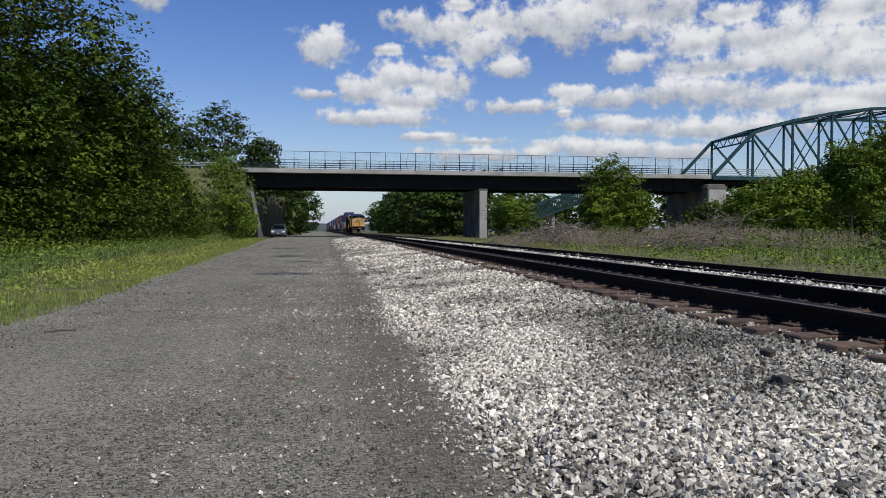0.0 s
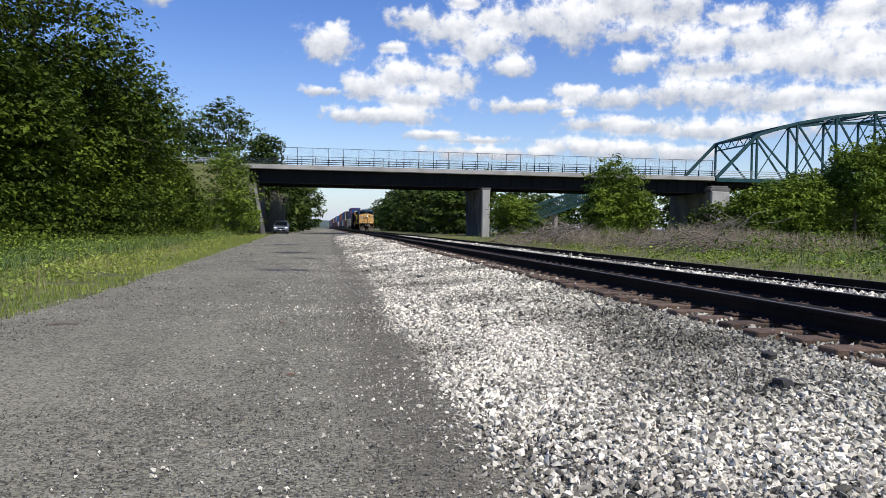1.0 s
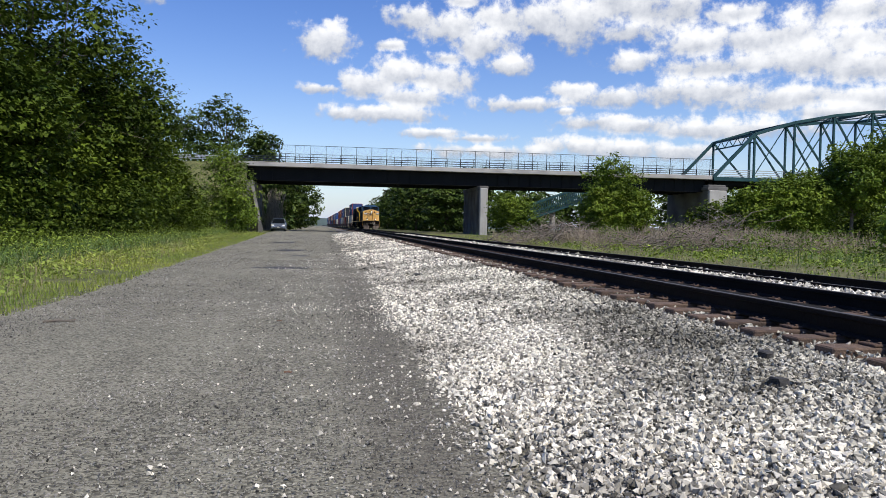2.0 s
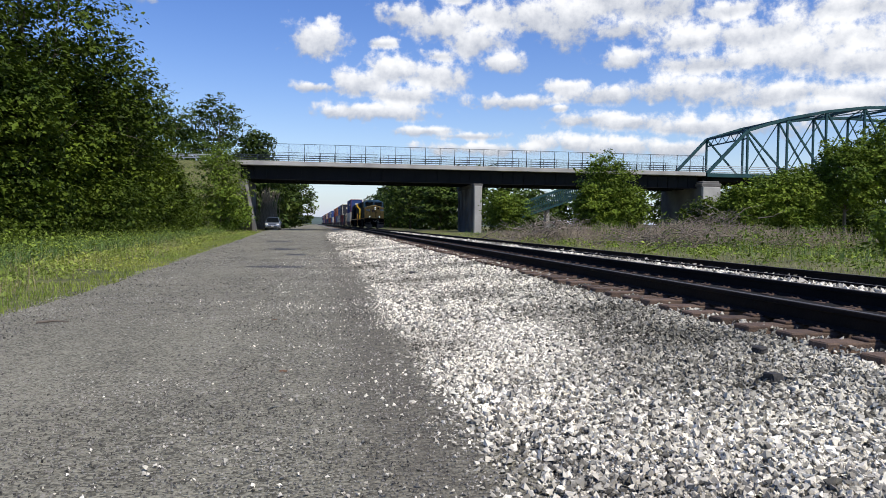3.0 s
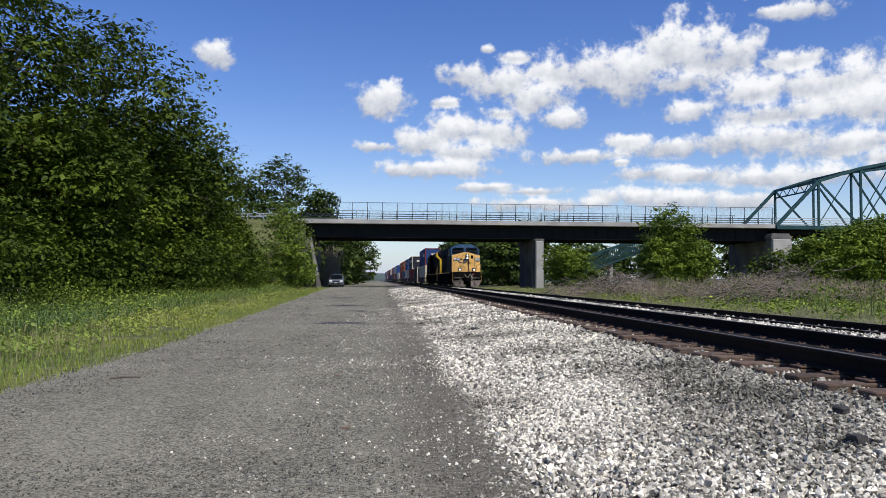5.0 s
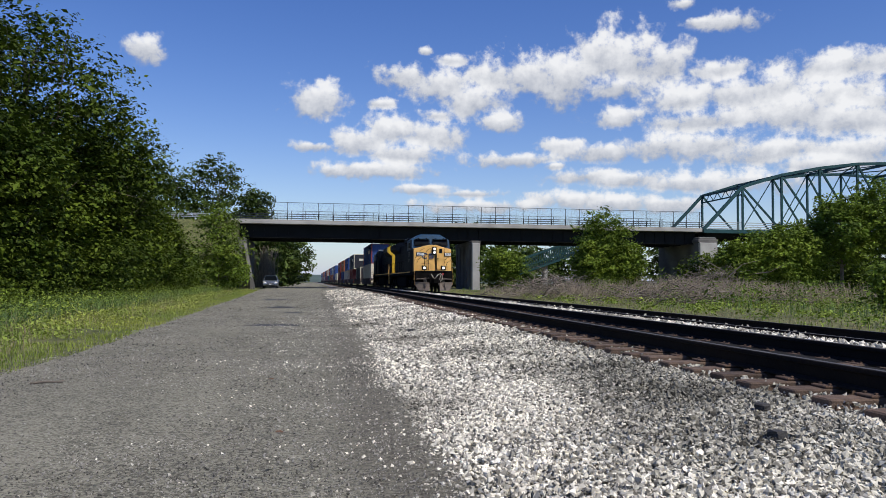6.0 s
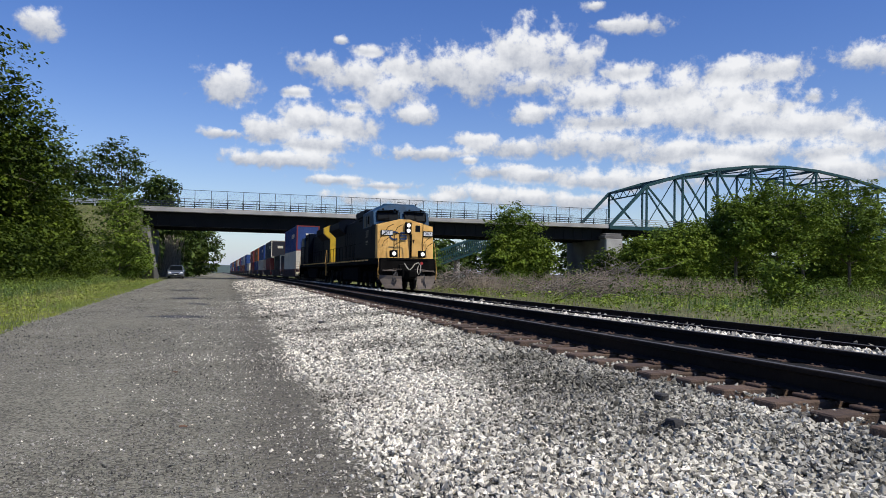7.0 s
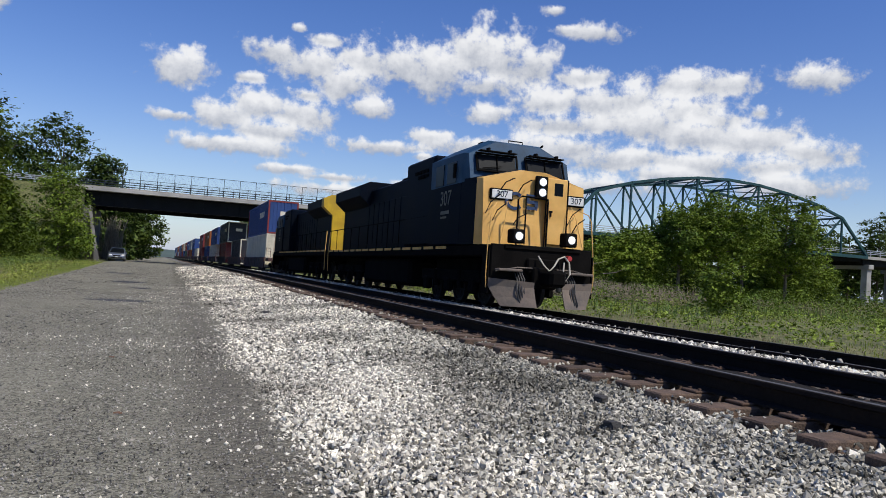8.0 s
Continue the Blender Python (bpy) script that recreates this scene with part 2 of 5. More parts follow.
# near-black steel: the shade on the rail sides is put into it
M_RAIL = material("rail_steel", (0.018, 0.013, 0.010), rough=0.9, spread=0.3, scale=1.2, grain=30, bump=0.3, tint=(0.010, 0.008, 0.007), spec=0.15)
M_RAILTOP = material("rail_head_polished", (0.11, 0.105, 0.10), rough=0.75, metal=0.3, spread=0.15, scale=2, grain=50, bump=0.05)
M_TIE = material("tie_timber", (0.145, 0.094, 0.062), rough=0.95, spread=0.35, scale=5, grain=60, bump=0.5, tint=(0.07, 0.048, 0.035), per_object=0.3)
M_PLATE = material("tie_plate_rust", (0.10, 0.06, 0.04), rough=0.95, spread=0.3, scale=8, grain=60, bump=0.4)
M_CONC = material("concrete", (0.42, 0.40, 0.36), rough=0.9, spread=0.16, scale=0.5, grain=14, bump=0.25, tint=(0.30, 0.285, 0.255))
# darker copy of the concrete, with the piers' shade in its colour
M_CONC_SHADED = material("shaded_concrete", (0.16, 0.15, 0.135), rough=0.92, spread=0.2, scale=0.4, grain=12, bump=0.25, tint=(0.085, 0.08, 0.072))
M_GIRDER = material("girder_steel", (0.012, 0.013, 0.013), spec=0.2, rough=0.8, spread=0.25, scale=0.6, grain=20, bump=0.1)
M_FENCE = material("fence_steel", (0.016, 0.026, 0.036), rough=0.6, spread=0.2, scale=3, grain=30, bump=0.05)
M_GALV = material("galvanised_rail", (0.45, 0.46, 0.46), rough=0.5, metal=0.4, spread=0.15, scale=2, grain=30, bump=0.05)
M_TRUSS = material("truss_green_paint", (0.028, 0.080, 0.082), rough=0.6, spread=0.2, scale=0.7, grain=20, bump=0.05, tint=(0.018, 0.052, 0.055), spec=0.2)
M_ASPHALT = material("asphalt", (0.06, 0.06, 0.06), rough=0.95, spread=0.2, scale=0.5, grain=40, bump=0.2)
M_HILL = material("far_hill", (0.085, 0.12, 0.10), rough=1.0, spread=0.3, scale=0.02, grain=0.25, bump=0)


# ---------------- mesh building ----------------
class Shape:
    """Collects vertices and faces of one mesh."""

    def __init__(self):
        self.v, self.f = [], []

    def add(self, verts, faces):
        n = len(self.v)
        self.v += [tuple(p) for p in verts]
        self.f += [tuple(i + n for i in f) for f in faces]
        return self

    def box(self, x, y, z, sx, sy, sz, b=0.0, m=None):
        """A box about (x, y, z), its edges chamfered by b, turned by m."""
        hx, hy, hz = sx / 2, sy / 2, sz / 2
        b = min(b, hx * 0.6, hy * 0.6, hz * 0.6)
        verts, faces = [], []
        if b <= 0:
            for i in (-1, 1):
                for j in (-1, 1):
                    for k in (-1, 1):
                        verts.append(Vector((i * hx, j * hy, k * hz)))
            faces = [(0, 1, 3, 2), (4, 6, 7, 5), (0, 4, 5, 1), (2, 3, 7, 6), (0, 2, 6, 4), (1, 5, 7, 3)]
        else:
            ids = {}
            for i in (-1, 1):
                for j in (-1, 1):
                    for k in (-1, 1):
                        for a in range(3):
                            p = [i * (hx - b), j * (hy - b), k * (hz - b)]
                            p[a] = (i * hx, j * hy, k * hz)[a]
                            ids[(i, j, k, a)] = len(verts)
                            verts.append(Vector(p))
            for a in range(3):
                u, w = [c for c in range(3) if c != a]
                for s in (-1, 1):
                    face = []
                    for p, q in ((-1, -1), (1, -1), (1, 1), (-1, 1)):
                        key = [0, 0, 0]
                        key[a], key[u], key[w] = s, p, q
                        face.append(ids[(*key, a)])
                    faces.append(tuple(face) if (s > 0) == (a != 1) else tuple(reversed(face)))
                for p in (-1, 1):
                    for q in (-1, 1):
                        k1, k2 = [0, 0, 0], [0, 0, 0]
                        k1[u], k1[w], k1[a] = p, q, -1
                        k2[u], k2[w], k2[a] = p, q, 1
                        faces.append((ids[(*k1, u)], ids[(*k2, u)], ids[(*k2, w)], ids[(*k1, w)]))
            for i in (-1, 1):
                for j in (-1, 1):
                    for k in (-1, 1):
                        faces.append(tuple(ids[(i, j, k, a)] for a in range(3)))
        m = m or Matrix()
        o = Vector((x, y, z))
        return self.add([m @ p + o for p in verts], faces)

    def beam(self, p0, p1, w, h, b=0.0, up=(0, 0, 1)):
        """A bar from p0 to p1, w wide and h high."""
        p0, p1 = Vector(p0), Vector(p1)
        d = p1 - p0
        y = d.normalized()
        u = Vector(up)
        if abs(y.dot(u)) > 0.99:
            u = Vector((1, 0, 0))
        x = y.cross(u).normalized()
        z = x.cross(y)
        m = Matrix((x, y, z)).transposed().to_4x4()
        c = (p0 + p1) / 2
        return self.box(c.x, c.y, c.z, w, d.length, h, b, m)

    def tube(self, pts, radii, n=8):
        """A round bar along pts; radii one number or one each."""
        pts = [Vector(p) for p in pts]
        if not isinstance(radii, (list, tuple)):
            radii = [radii] * len(pts)
        verts, faces = [], []
        for i, p in enumerate(pts):
            d = (pts[min(i + 1, len(pts) - 1)] - pts[max(i - 1, 0)]).normalized()
            u = Vector((0, 0, 1)) if abs(d.z) < 0.9 else Vector((1, 0, 0))
            x = d.cross(u).normalized()
            y = x.cross(d)
            for k in range(n):
                a = 2 * math.pi * k / n
                verts.append(p + (x * math.cos(a) + y * math.sin(a)) * radii[i])
        for i in range(len(pts) - 1):
            for k in range(n):
                faces.append((i * n + k, i * n + (k + 1) % n, (i + 1) * n + (k + 1) % n, (i + 1) * n + k))
        faces.append(tuple(reversed(range(n))))
        faces.append(tuple(range((len(pts) - 1) * n, len(pts) * n)))
        return self.add(verts, faces)

    def loft(self, rings, closed=True, caps=True):
        """Skin over rings of points of one length."""
        n = len(rings[0])
        verts = [p for r in rings for p in r]
        faces = []
        for i in range(len(rings) - 1):
            for k in range(n if closed else n - 1):
                faces.append((i * n + k, i * n + (k + 1) % n, (i + 1) * n + (k + 1) % n, (i + 1) * n + k))
        if caps and closed:
            faces.append(tuple(reversed(range(n))))
            faces.append(tuple(range((len(rings) - 1) * n, len(rings) * n)))
        return self.add(verts, faces)

    def mesh(self, name, mat, fix=True):
        me = bpy.data.meshes.new(name)
        me.from_pydata(self.v, [], self.f)
        me.materials.append(mat)
        if fix:
            bm = bmesh.new()
            bm.from_mesh(me)
            bmesh.ops.recalc_face_normals(bm, faces=bm.faces)
            bm.to_mesh(me)
            bm.free()
        return me


def part(name, shape, mat, parent=None, label="", at=None, smooth=False):
    """Links a Shape (or a mesh) as one object under parent."""
    me = shape.mesh(name, mat) if isinstance(shape, Shape) else shape
    if smooth:
        for p in me.polygons:
            p.use_smooth = True
    ob = new(name, me)
    ob.parent = parent
    if at is not None:
        ob.matrix_basis = at
    if label:
        ob["label"] = label
    return ob


def root(name, m, label, category, group="", kind=""):
    ob = new(name)
    ob.empty_display_size = 0.3
    ob.matrix_basis = m
    return tagged(ob, label, category, group, kind)


def fast_mesh(name, verts, faces, mat):
    """A mesh from arrays: verts (n, 3), faces (m, k) of one size."""
    me = bpy.data.meshes.new(name)
    verts = np.ascontiguousarray(verts, dtype=np.float32)
    faces = np.ascontiguousarray(faces, dtype=np.int32)
    k = faces.shape[1]
    me.vertices.add(len(verts))
    me.vertices.foreach_set("co", verts.ravel())
    me.loops.add(faces.size)
    me.loops.foreach_set("vertex_index", faces.ravel())
    me.polygons.add(len(faces))
    me.polygons.foreach_set("loop_start", np.arange(0, faces.size, k, dtype=np.int32))
    me.update(calc_edges=True)
    me.shade_flat()
    me.materials.append(mat)
    return me


def bend(y):
    """Sideways shift of road and tracks, which curve gently away."""
    y = np.asarray(y, dtype=float)
    return -np.clip(y, 0, 150) ** 2 / 20000.0 - np.clip(y - 150, 0, None) * 0.015


def swing(x, y):
    """Bearing of the built-up surroundings to the tracks' line."""
    return x + 0.0061 * y, y - 0.0061 * x


def ground_z(x, y):
    """Height of the ground sheet."""
    x, y = np.asarray(x, dtype=float), np.asarray(y, dtype=float)
    z = 0.0018 * np.clip(y, 0, 140)
    z = z - 0.06 * np.clip((-4.5 - x) / 4, 0, 1)
    return z


def stones(name, x0, x1, y0, y1, n, size, height, mat, rng, parent=None, squash=0.75, keep=None):
    """n loose angular stones on the surface height(x, y)."""
    x, y = rng.uniform(x0, x1, n), rng.uniform(y0, y1, n)
    if keep is not None:
        k = keep(x, y, rng)
        x, y = x[k], y[k]
        n = len(x)
    x = x + bend(y)
    s = size * np.clip(np.exp(rng.normal(0, 0.32, n)), 0.5, 1.7)
    z = height(x - bend(y), y) + s * rng.uniform(0.0, 0.38, n)
    tips = np.array([(1, 0, 0), (-1, 0, 0), (0, 1, 0), (0, -1, 0), (0, 0, 1), (0, 0, -1)], float) * 0.62
    c = tips[None] * rng.uniform(0.7, 1.15, (n, 6, 1)) + rng.uniform(-0.24, 0.24, (n, 6, 3))
    c = c * (s[:, None, None] * np.array([1, 1, squash]))
    q = rng.normal(size=(n, 4))
    q /= np.linalg.norm(q, axis=1)[:, None]
    w, a, b, d = q.T
    R = np.stack([1 - 2 * (b * b + d * d), 2 * (a * b - d * w), 2 * (a * d + b * w), 2 * (a * b + d * w), 1 - 2 * (a * a + d * d), 2 * (b * d - a * w),
                  2 * (a * d - b * w), 2 * (b * d + a * w), 1 - 2 * (a * a + b * b)], -1).reshape(n, 3, 3)
    v = np.einsum("nij,nkj->nki", R, c) + np.stack([x, y, z], -1)[:, None, :]
    sides = np.array([(0, 2, 4), (2, 1, 4), (1, 3, 4), (3, 0, 4), (2, 0, 5), (1, 2, 5), (3, 1, 5), (0, 3, 5)])
    f = (sides[None] + 6 * np.arange(n)[:, None, None]).reshape(-1, 3)
    v = v.reshape(-1, 3)
    up = np.cross(v[f[:, 1]] - v[f[:, 0]], v[f[:, 2]] - v[f[:, 0]])
    f = f[up[:, 2] > -0.25 * np.linalg.norm(up, axis=1)]     # what lies on the ground is left open
    ob = new(name, fast_mesh(name, v.reshape(-1, 3), f, mat))
    ob.parent = parent
    return ob


def leaf_cloud(points, normals, size, rng, droop=0.3):
    """Leaves (kite-shaped quads) at points, roughly facing along normals."""
    n = len(points)
    nrm = normals * 0.35 + rng.normal(0, 0.42, (n, 3))
    nrm[:, 2] += 0.75
    nrm /= np.linalg.norm(nrm, axis=1)[:, None] + 1e-9
    t = rng.normal(size=(n, 3))
    t[:, 2] -= droop
    t -= (t * nrm).sum(1)[:, None] * nrm
    t /= np.linalg.norm(t, axis=1)[:, None] + 1e-9
    b = np.cross(nrm, t)
    s = (size * np.exp(rng.normal(0, 0.3, n)))[:, None]
    v = np.stack([points - t * s * 0.5, points + b * s * 0.36 + nrm * s * 0.08, points + t * s * 0.6, points - b * s * 0.36 + nrm * s * 0.08], 1)
    f = np.arange(4 * n).reshape(n, 4)
    return v.reshape(-1, 3), f


def crown_points(lobes, clumps, per, spread, rng, inner=0.26):
    """Clumps of leaf positions over and within the lobes (x, y, z, rx, ry, rz)."""
    lobes = np.asarray(lobes, float)
    area = (lobes[:, 3] * lobes[:, 5] + lobes[:, 4] * lobes[:, 5] + lobes[:, 3] * lobes[:, 4])
    pick = rng.choice(len(lobes), clumps, p=area / area.sum())
    d = rng.normal(size=(clumps, 3))
    d /= np.linalg.norm(d, axis=1)[:, None]
    r = np.where(rng.random(clumps) < inner, rng.uniform(0.35, 0.8, clumps), np.clip(rng.normal(0.95, 0.10, clumps), 0.7, 1.12))
    centre = lobes[pick, :3] + d * r[:, None] * lobes[pick, 3:]
    counts = rng.poisson(per, clumps) + 3
    idx = np.repeat(np.arange(clumps), counts)
    off = np.clip(rng.normal(0, 1, (len(idx), 3)), -1.6, 1.6) * spread * np.exp(rng.normal(0, 0.25, clumps))[idx, None]
    off[:, 2] *= 0.42
    return centre[idx] + off, d[idx]


def plant(name, x, y, lobes, clumps, per, size, mat, seed, label, category, trunk=0.2, height=None, spread=0.32, z=None, group="", limbs=True, lean=0.0,
          stems=1, droop=0.3):
    """A tree or shrub: tapered trunk and limbs up to each lobe, and a crown of leaves in clumps. Lobes are about the foot."""
    rng = np.random.default_rng(seed)
    x, y = swing(x, y)
    zz = float(ground_z(x, y)) if z is None else z
    r = root(name, pose(x, y, zz), label, category, group)
    s = Shape()
    top = height or max(l[2] + 0.5 * l[5] for l in lobes)
    for k in range(stems):
        a = rng.uniform(0, 6.28)
        base = Vector((0.25 * math.cos(a), 0.25 * math.sin(a), -0.1)) if stems > 1 else Vector((0, 0, -0.15))
        t = lobes[k % len(lobes)]
        end = Vector((t[0], t[1], min(t[2] + 0.3 * t[5], top))) if stems > 1 else Vector((lean, 0.1 * lean, top))
        pts, n = [], 6
        for i in range(n + 1):
            u = i / n
            pts.append(base.lerp(end, u) + Vector(rng.normal(0, 0.03 * top * 0.25 * u * (1 - u) * 4, 3)))
        s.tube(pts, [trunk * (1 - 0.85 * i / n) for i in range(n + 1)], 8)
    if limbs:
        for l in lobes:
            u = min(max((l[2] - 0.6 * l[5]) / top, 0.12), 0.85)
            a = Vector((lean * u, 0, top * u * 0.9))
            b = Vector(l[:3])
            m = a.lerp(b, 0.5) + Vector((0, 0, -0.06 * (b - a).length)) + Vector(rng.normal(0, 0.1, 3))
            s.tube([a, m, b], [trunk * 0.45, trunk * 0.28, trunk * 0.08], 6)
            for _ in range(3):
                e = b + Vector(rng.normal(0, 0.5, 3)) * l[3]
                s.tube([m.lerp(b, 0.5), e], [trunk * 0.16, trunk * 0.04], 5)
    part("trunk" if trunk > 0.07 else "stems", s, M_BARK, r)
    p, nrm = crown_points(lobes, clumps, per, spread, rng)
    p[:, 2] = np.maximum(p[:, 2], 0.05)
    v, f = leaf_cloud(p, nrm, size, rng, droop)
    part("crown" if trunk > 0.07 else "foliage", fast_mesh("crown", v, f, mat), mat, r)
    return r


def round_lobes(seed, n, w, h, base, top_heavy=0.5, rmin=0.28, rmax=0.42):
    """n lobes for a crown w wide and from base to h high."""
    rng = np.random.default_rng(seed)
    out = []
    for i in range(n):
        u = (i + 0.5) / n
        zc = base + (h - base) * (0.1 + 0.75 * u)
        taper = 1 - abs(u - (1 - top_heavy)) ** 1.5 * 0.9
        a = i * 2.4 + rng.uniform(-0.4, 0.4)
        rad = w * 0.5 * taper
        q = rng.uniform(rmin, rmax) * w * (0.6 + 0.4 * taper)
        out.append((math.cos(a) * (rad - q * 0.7), math.sin(a) * (rad - q * 0.7), zc, q, q, q * rng.uniform(0.7, 0.95)))
    out.append((0, 0, (base + h) / 2, w * 0.3, w * 0.3, (h - base) * 0.42))
    return out


def blades(name, xy, height, width, mat, rng, parent=None, lean=0.35, z=None):
    """Grass: one bent two-piece blade at each point."""
    n = len(xy)
    h = height * np.exp(rng.normal(0, 0.3, n))
    zz = ground_z(xy[:, 0] - bend(xy[:, 1]), xy[:, 1]) if z is None else z(xy[:, 0], xy[:, 1])
    a = rng.uniform(0, 6.283, n)
    d = np.stack([np.cos(a), np.sin(a), np.zeros(n)], 1)
    side = np.stack([-np.sin(a), np.cos(a), np.zeros(n)], 1) * (width * 0.5)
    p0 = np.column_stack([xy, zz - 0.02])
    bendv = rng.uniform(0.05, lean, n)[:, None] * h[:, None] * d
    p1 = p0 + bendv * 0.35 + np.array([0, 0, 1]) * (h * 0.6)[:, None]
    p2 = p0 + bendv * 1.2 + np.array([0, 0, 1]) * h[:, None]
    v = np.stack([p0 - side, p0 + side, p1 + side * 0.7, p1 - side * 0.7, p2], 1).reshape(-1, 3)
    base = 5 * np.arange(n)[:, None]
    f = np.concatenate([base + np.array([[0, 1, 2]]), base + np.array([[0, 2, 3]]), base + np.array([[3, 2, 4]])], 0)
    ob = new(name, fast_mesh(name, v, f, mat))
    ob.parent = parent
    return ob


# ---------------- ground, road, ballast ----------------
NEAR_X, FAR_X = 5.02, 9.02          # track centres
NEAR_TOP, FAR_TOP = 0.54, 0.365     # rail heads
GAUGE = 1.505                       # between rail centre lines


def ballast_z(x, y):
    """Profile of the stone bed under both tracks."""
    return np.interp(x, [0.0, 0.9, 2.2, 3.3, 3.72, 3.9, 5.5, 6.1, 6.6, 7.4, 8.1, 8.5, 9.5, 10.4, 11.4, 13.0], [-0.06, 0.015, 0.14, 0.24, 0.28, 0.315, 0.31, 0.375, 0.395, 0.37, 0.29, 0.22, 0.22, 0.20, 0.08, -0.08]) + 0.001 * np.clip(y, 0, 100)


def build_ground():
    ys = np.concatenate([np.arange(-40, 140, 3.0), [160, 200, 260, 340, 450, 600, 900, 1400, 2200, 3500]])
    xs = np.concatenate([[-2500, -900, -400, -200, -100, -60, -40, -25, -16, -12, -9, -7], np.arange(-5.5, 14, 1.5), [16, 20, 26, 34, 46, 60, 90, 140, 260, 500, 1000, 2500]])
    X, Y = np.meshgrid(xs, ys)
    Z = ground_z(X, Y) - 0.02
    rng = np.random.default_rng(3)
    Z = Z + np.where((X > 13) & (X < 80), rng.normal(0, 0.05, X.shape), 0)
    Z = Z - np.clip((np.hypot(X, Y) - 600) / 3000, 0, 1) * 3
    Xb = X + bend(np.minimum(Y, 900))
    nx = len(xs)
    f = [(j * nx + i, j * nx + i + 1, (j + 1) * nx + i + 1, (j + 1) * nx + i) for j in range(len(ys) - 1) for i in range(nx - 1)]
    me = fast_mesh("ground", np.stack([Xb, Y, Z], -1).reshape(-1, 3), np.array(f), M_SOIL)
    tagged(new("ground", me), "green weedy ground on both sides of the railway", "ground", kind="structure")
    # service road
    rng = np.random.default_rng(5)
    ys = np.concatenate([np.arange(-30, 30, 0.5), np.arange(30, 120, 2.0), np.arange(120, 420, 15.0)])
    us = np.linspace(0, 1, 15)
    rows = []
    for y in ys:
        left = -4.0 - 0.035 * max(0, min(y, 90) - 15) + 0.25 * noise.noise((0, y * 0.35, 0)) + 0.15 * noise.noise((3, y * 1.3, 0))
        right = 2.0
        for u in us:
            x = left + (right - left) * u
            z = float(ground_z(0, y)) + 0.012 + 0.03 * noise.noise((x * 0.35, y * 0.2, 5)) - 0.02 * abs(2 * u - 1) ** 6
            rows.append((x + float(bend(y)), y, z))
    n = len(us)
    f = [(j * n + i, j * n + i + 1, (j + 1) * n + i + 1, (j + 1) * n + i) for j in range(len(ys) - 1) for i in range(n - 1)]
    me = fast_mesh("road", np.array(rows), np.array(f), M_ROAD)
    for p in me.polygons:
        p.use_smooth = True
    road = tagged(new("road", me), "grey gravel service road beside the railway tracks", "road", kind="structure")
    # ballast bed
    xs = [-0.6, -0.3, 0.0, 0.25, 0.5, 0.75, 1.0, 1.3, 1.6, 2.2, 2.7, 3.3, 3.75, 4.4, 5.5, 6.1, 6.6, 7.0, 7.4, 8.1, 8.5, 9.5, 10.4, 11.4, 13.0]
    ys = np.concatenate([np.arange(-40, 40, 1.0), np.arange(40, 140, 4.0), np.arange(140, 820, 20.0)])
    X, Y = np.meshgrid(xs, ys)
    rng = np.random.default_rng(6)
    Z = ballast_z(X, Y) - 0.02 + rng.normal(0, 0.006, X.shape)
    n = len(xs)
    f = [(j * n + i, j * n + i + 1, (j + 1) * n + i + 1, (j + 1) * n + i) for j in range(len(ys) - 1) for i in range(n - 1)]
    me = fast_mesh("ballast", np.stack([X + bend(Y), Y, Z], -1).reshape(-1, 3), np.array(f), M_BALLAST)
    bed = tagged(new("ballast", me), "bed of pale crushed stone under the tracks", "ballast", kind="structure")
    return road, bed


ROAD, BED = build_ground()


def rail_profile(x, z):
    """Outline of a rail, its head at height z."""
    half = [(0.0, 0.0), (0.030, -0.001), (0.036, -0.008), (0.037, -0.036), (0.010, -0.048), (0.008, -0.145), (0.070, -0.163), (0.074, -0.178)]
    pts = [(x + a, z + b) for a, b in half[1:]] + [(x - a, z + b) for a, b in reversed(half[1:])]
    return pts


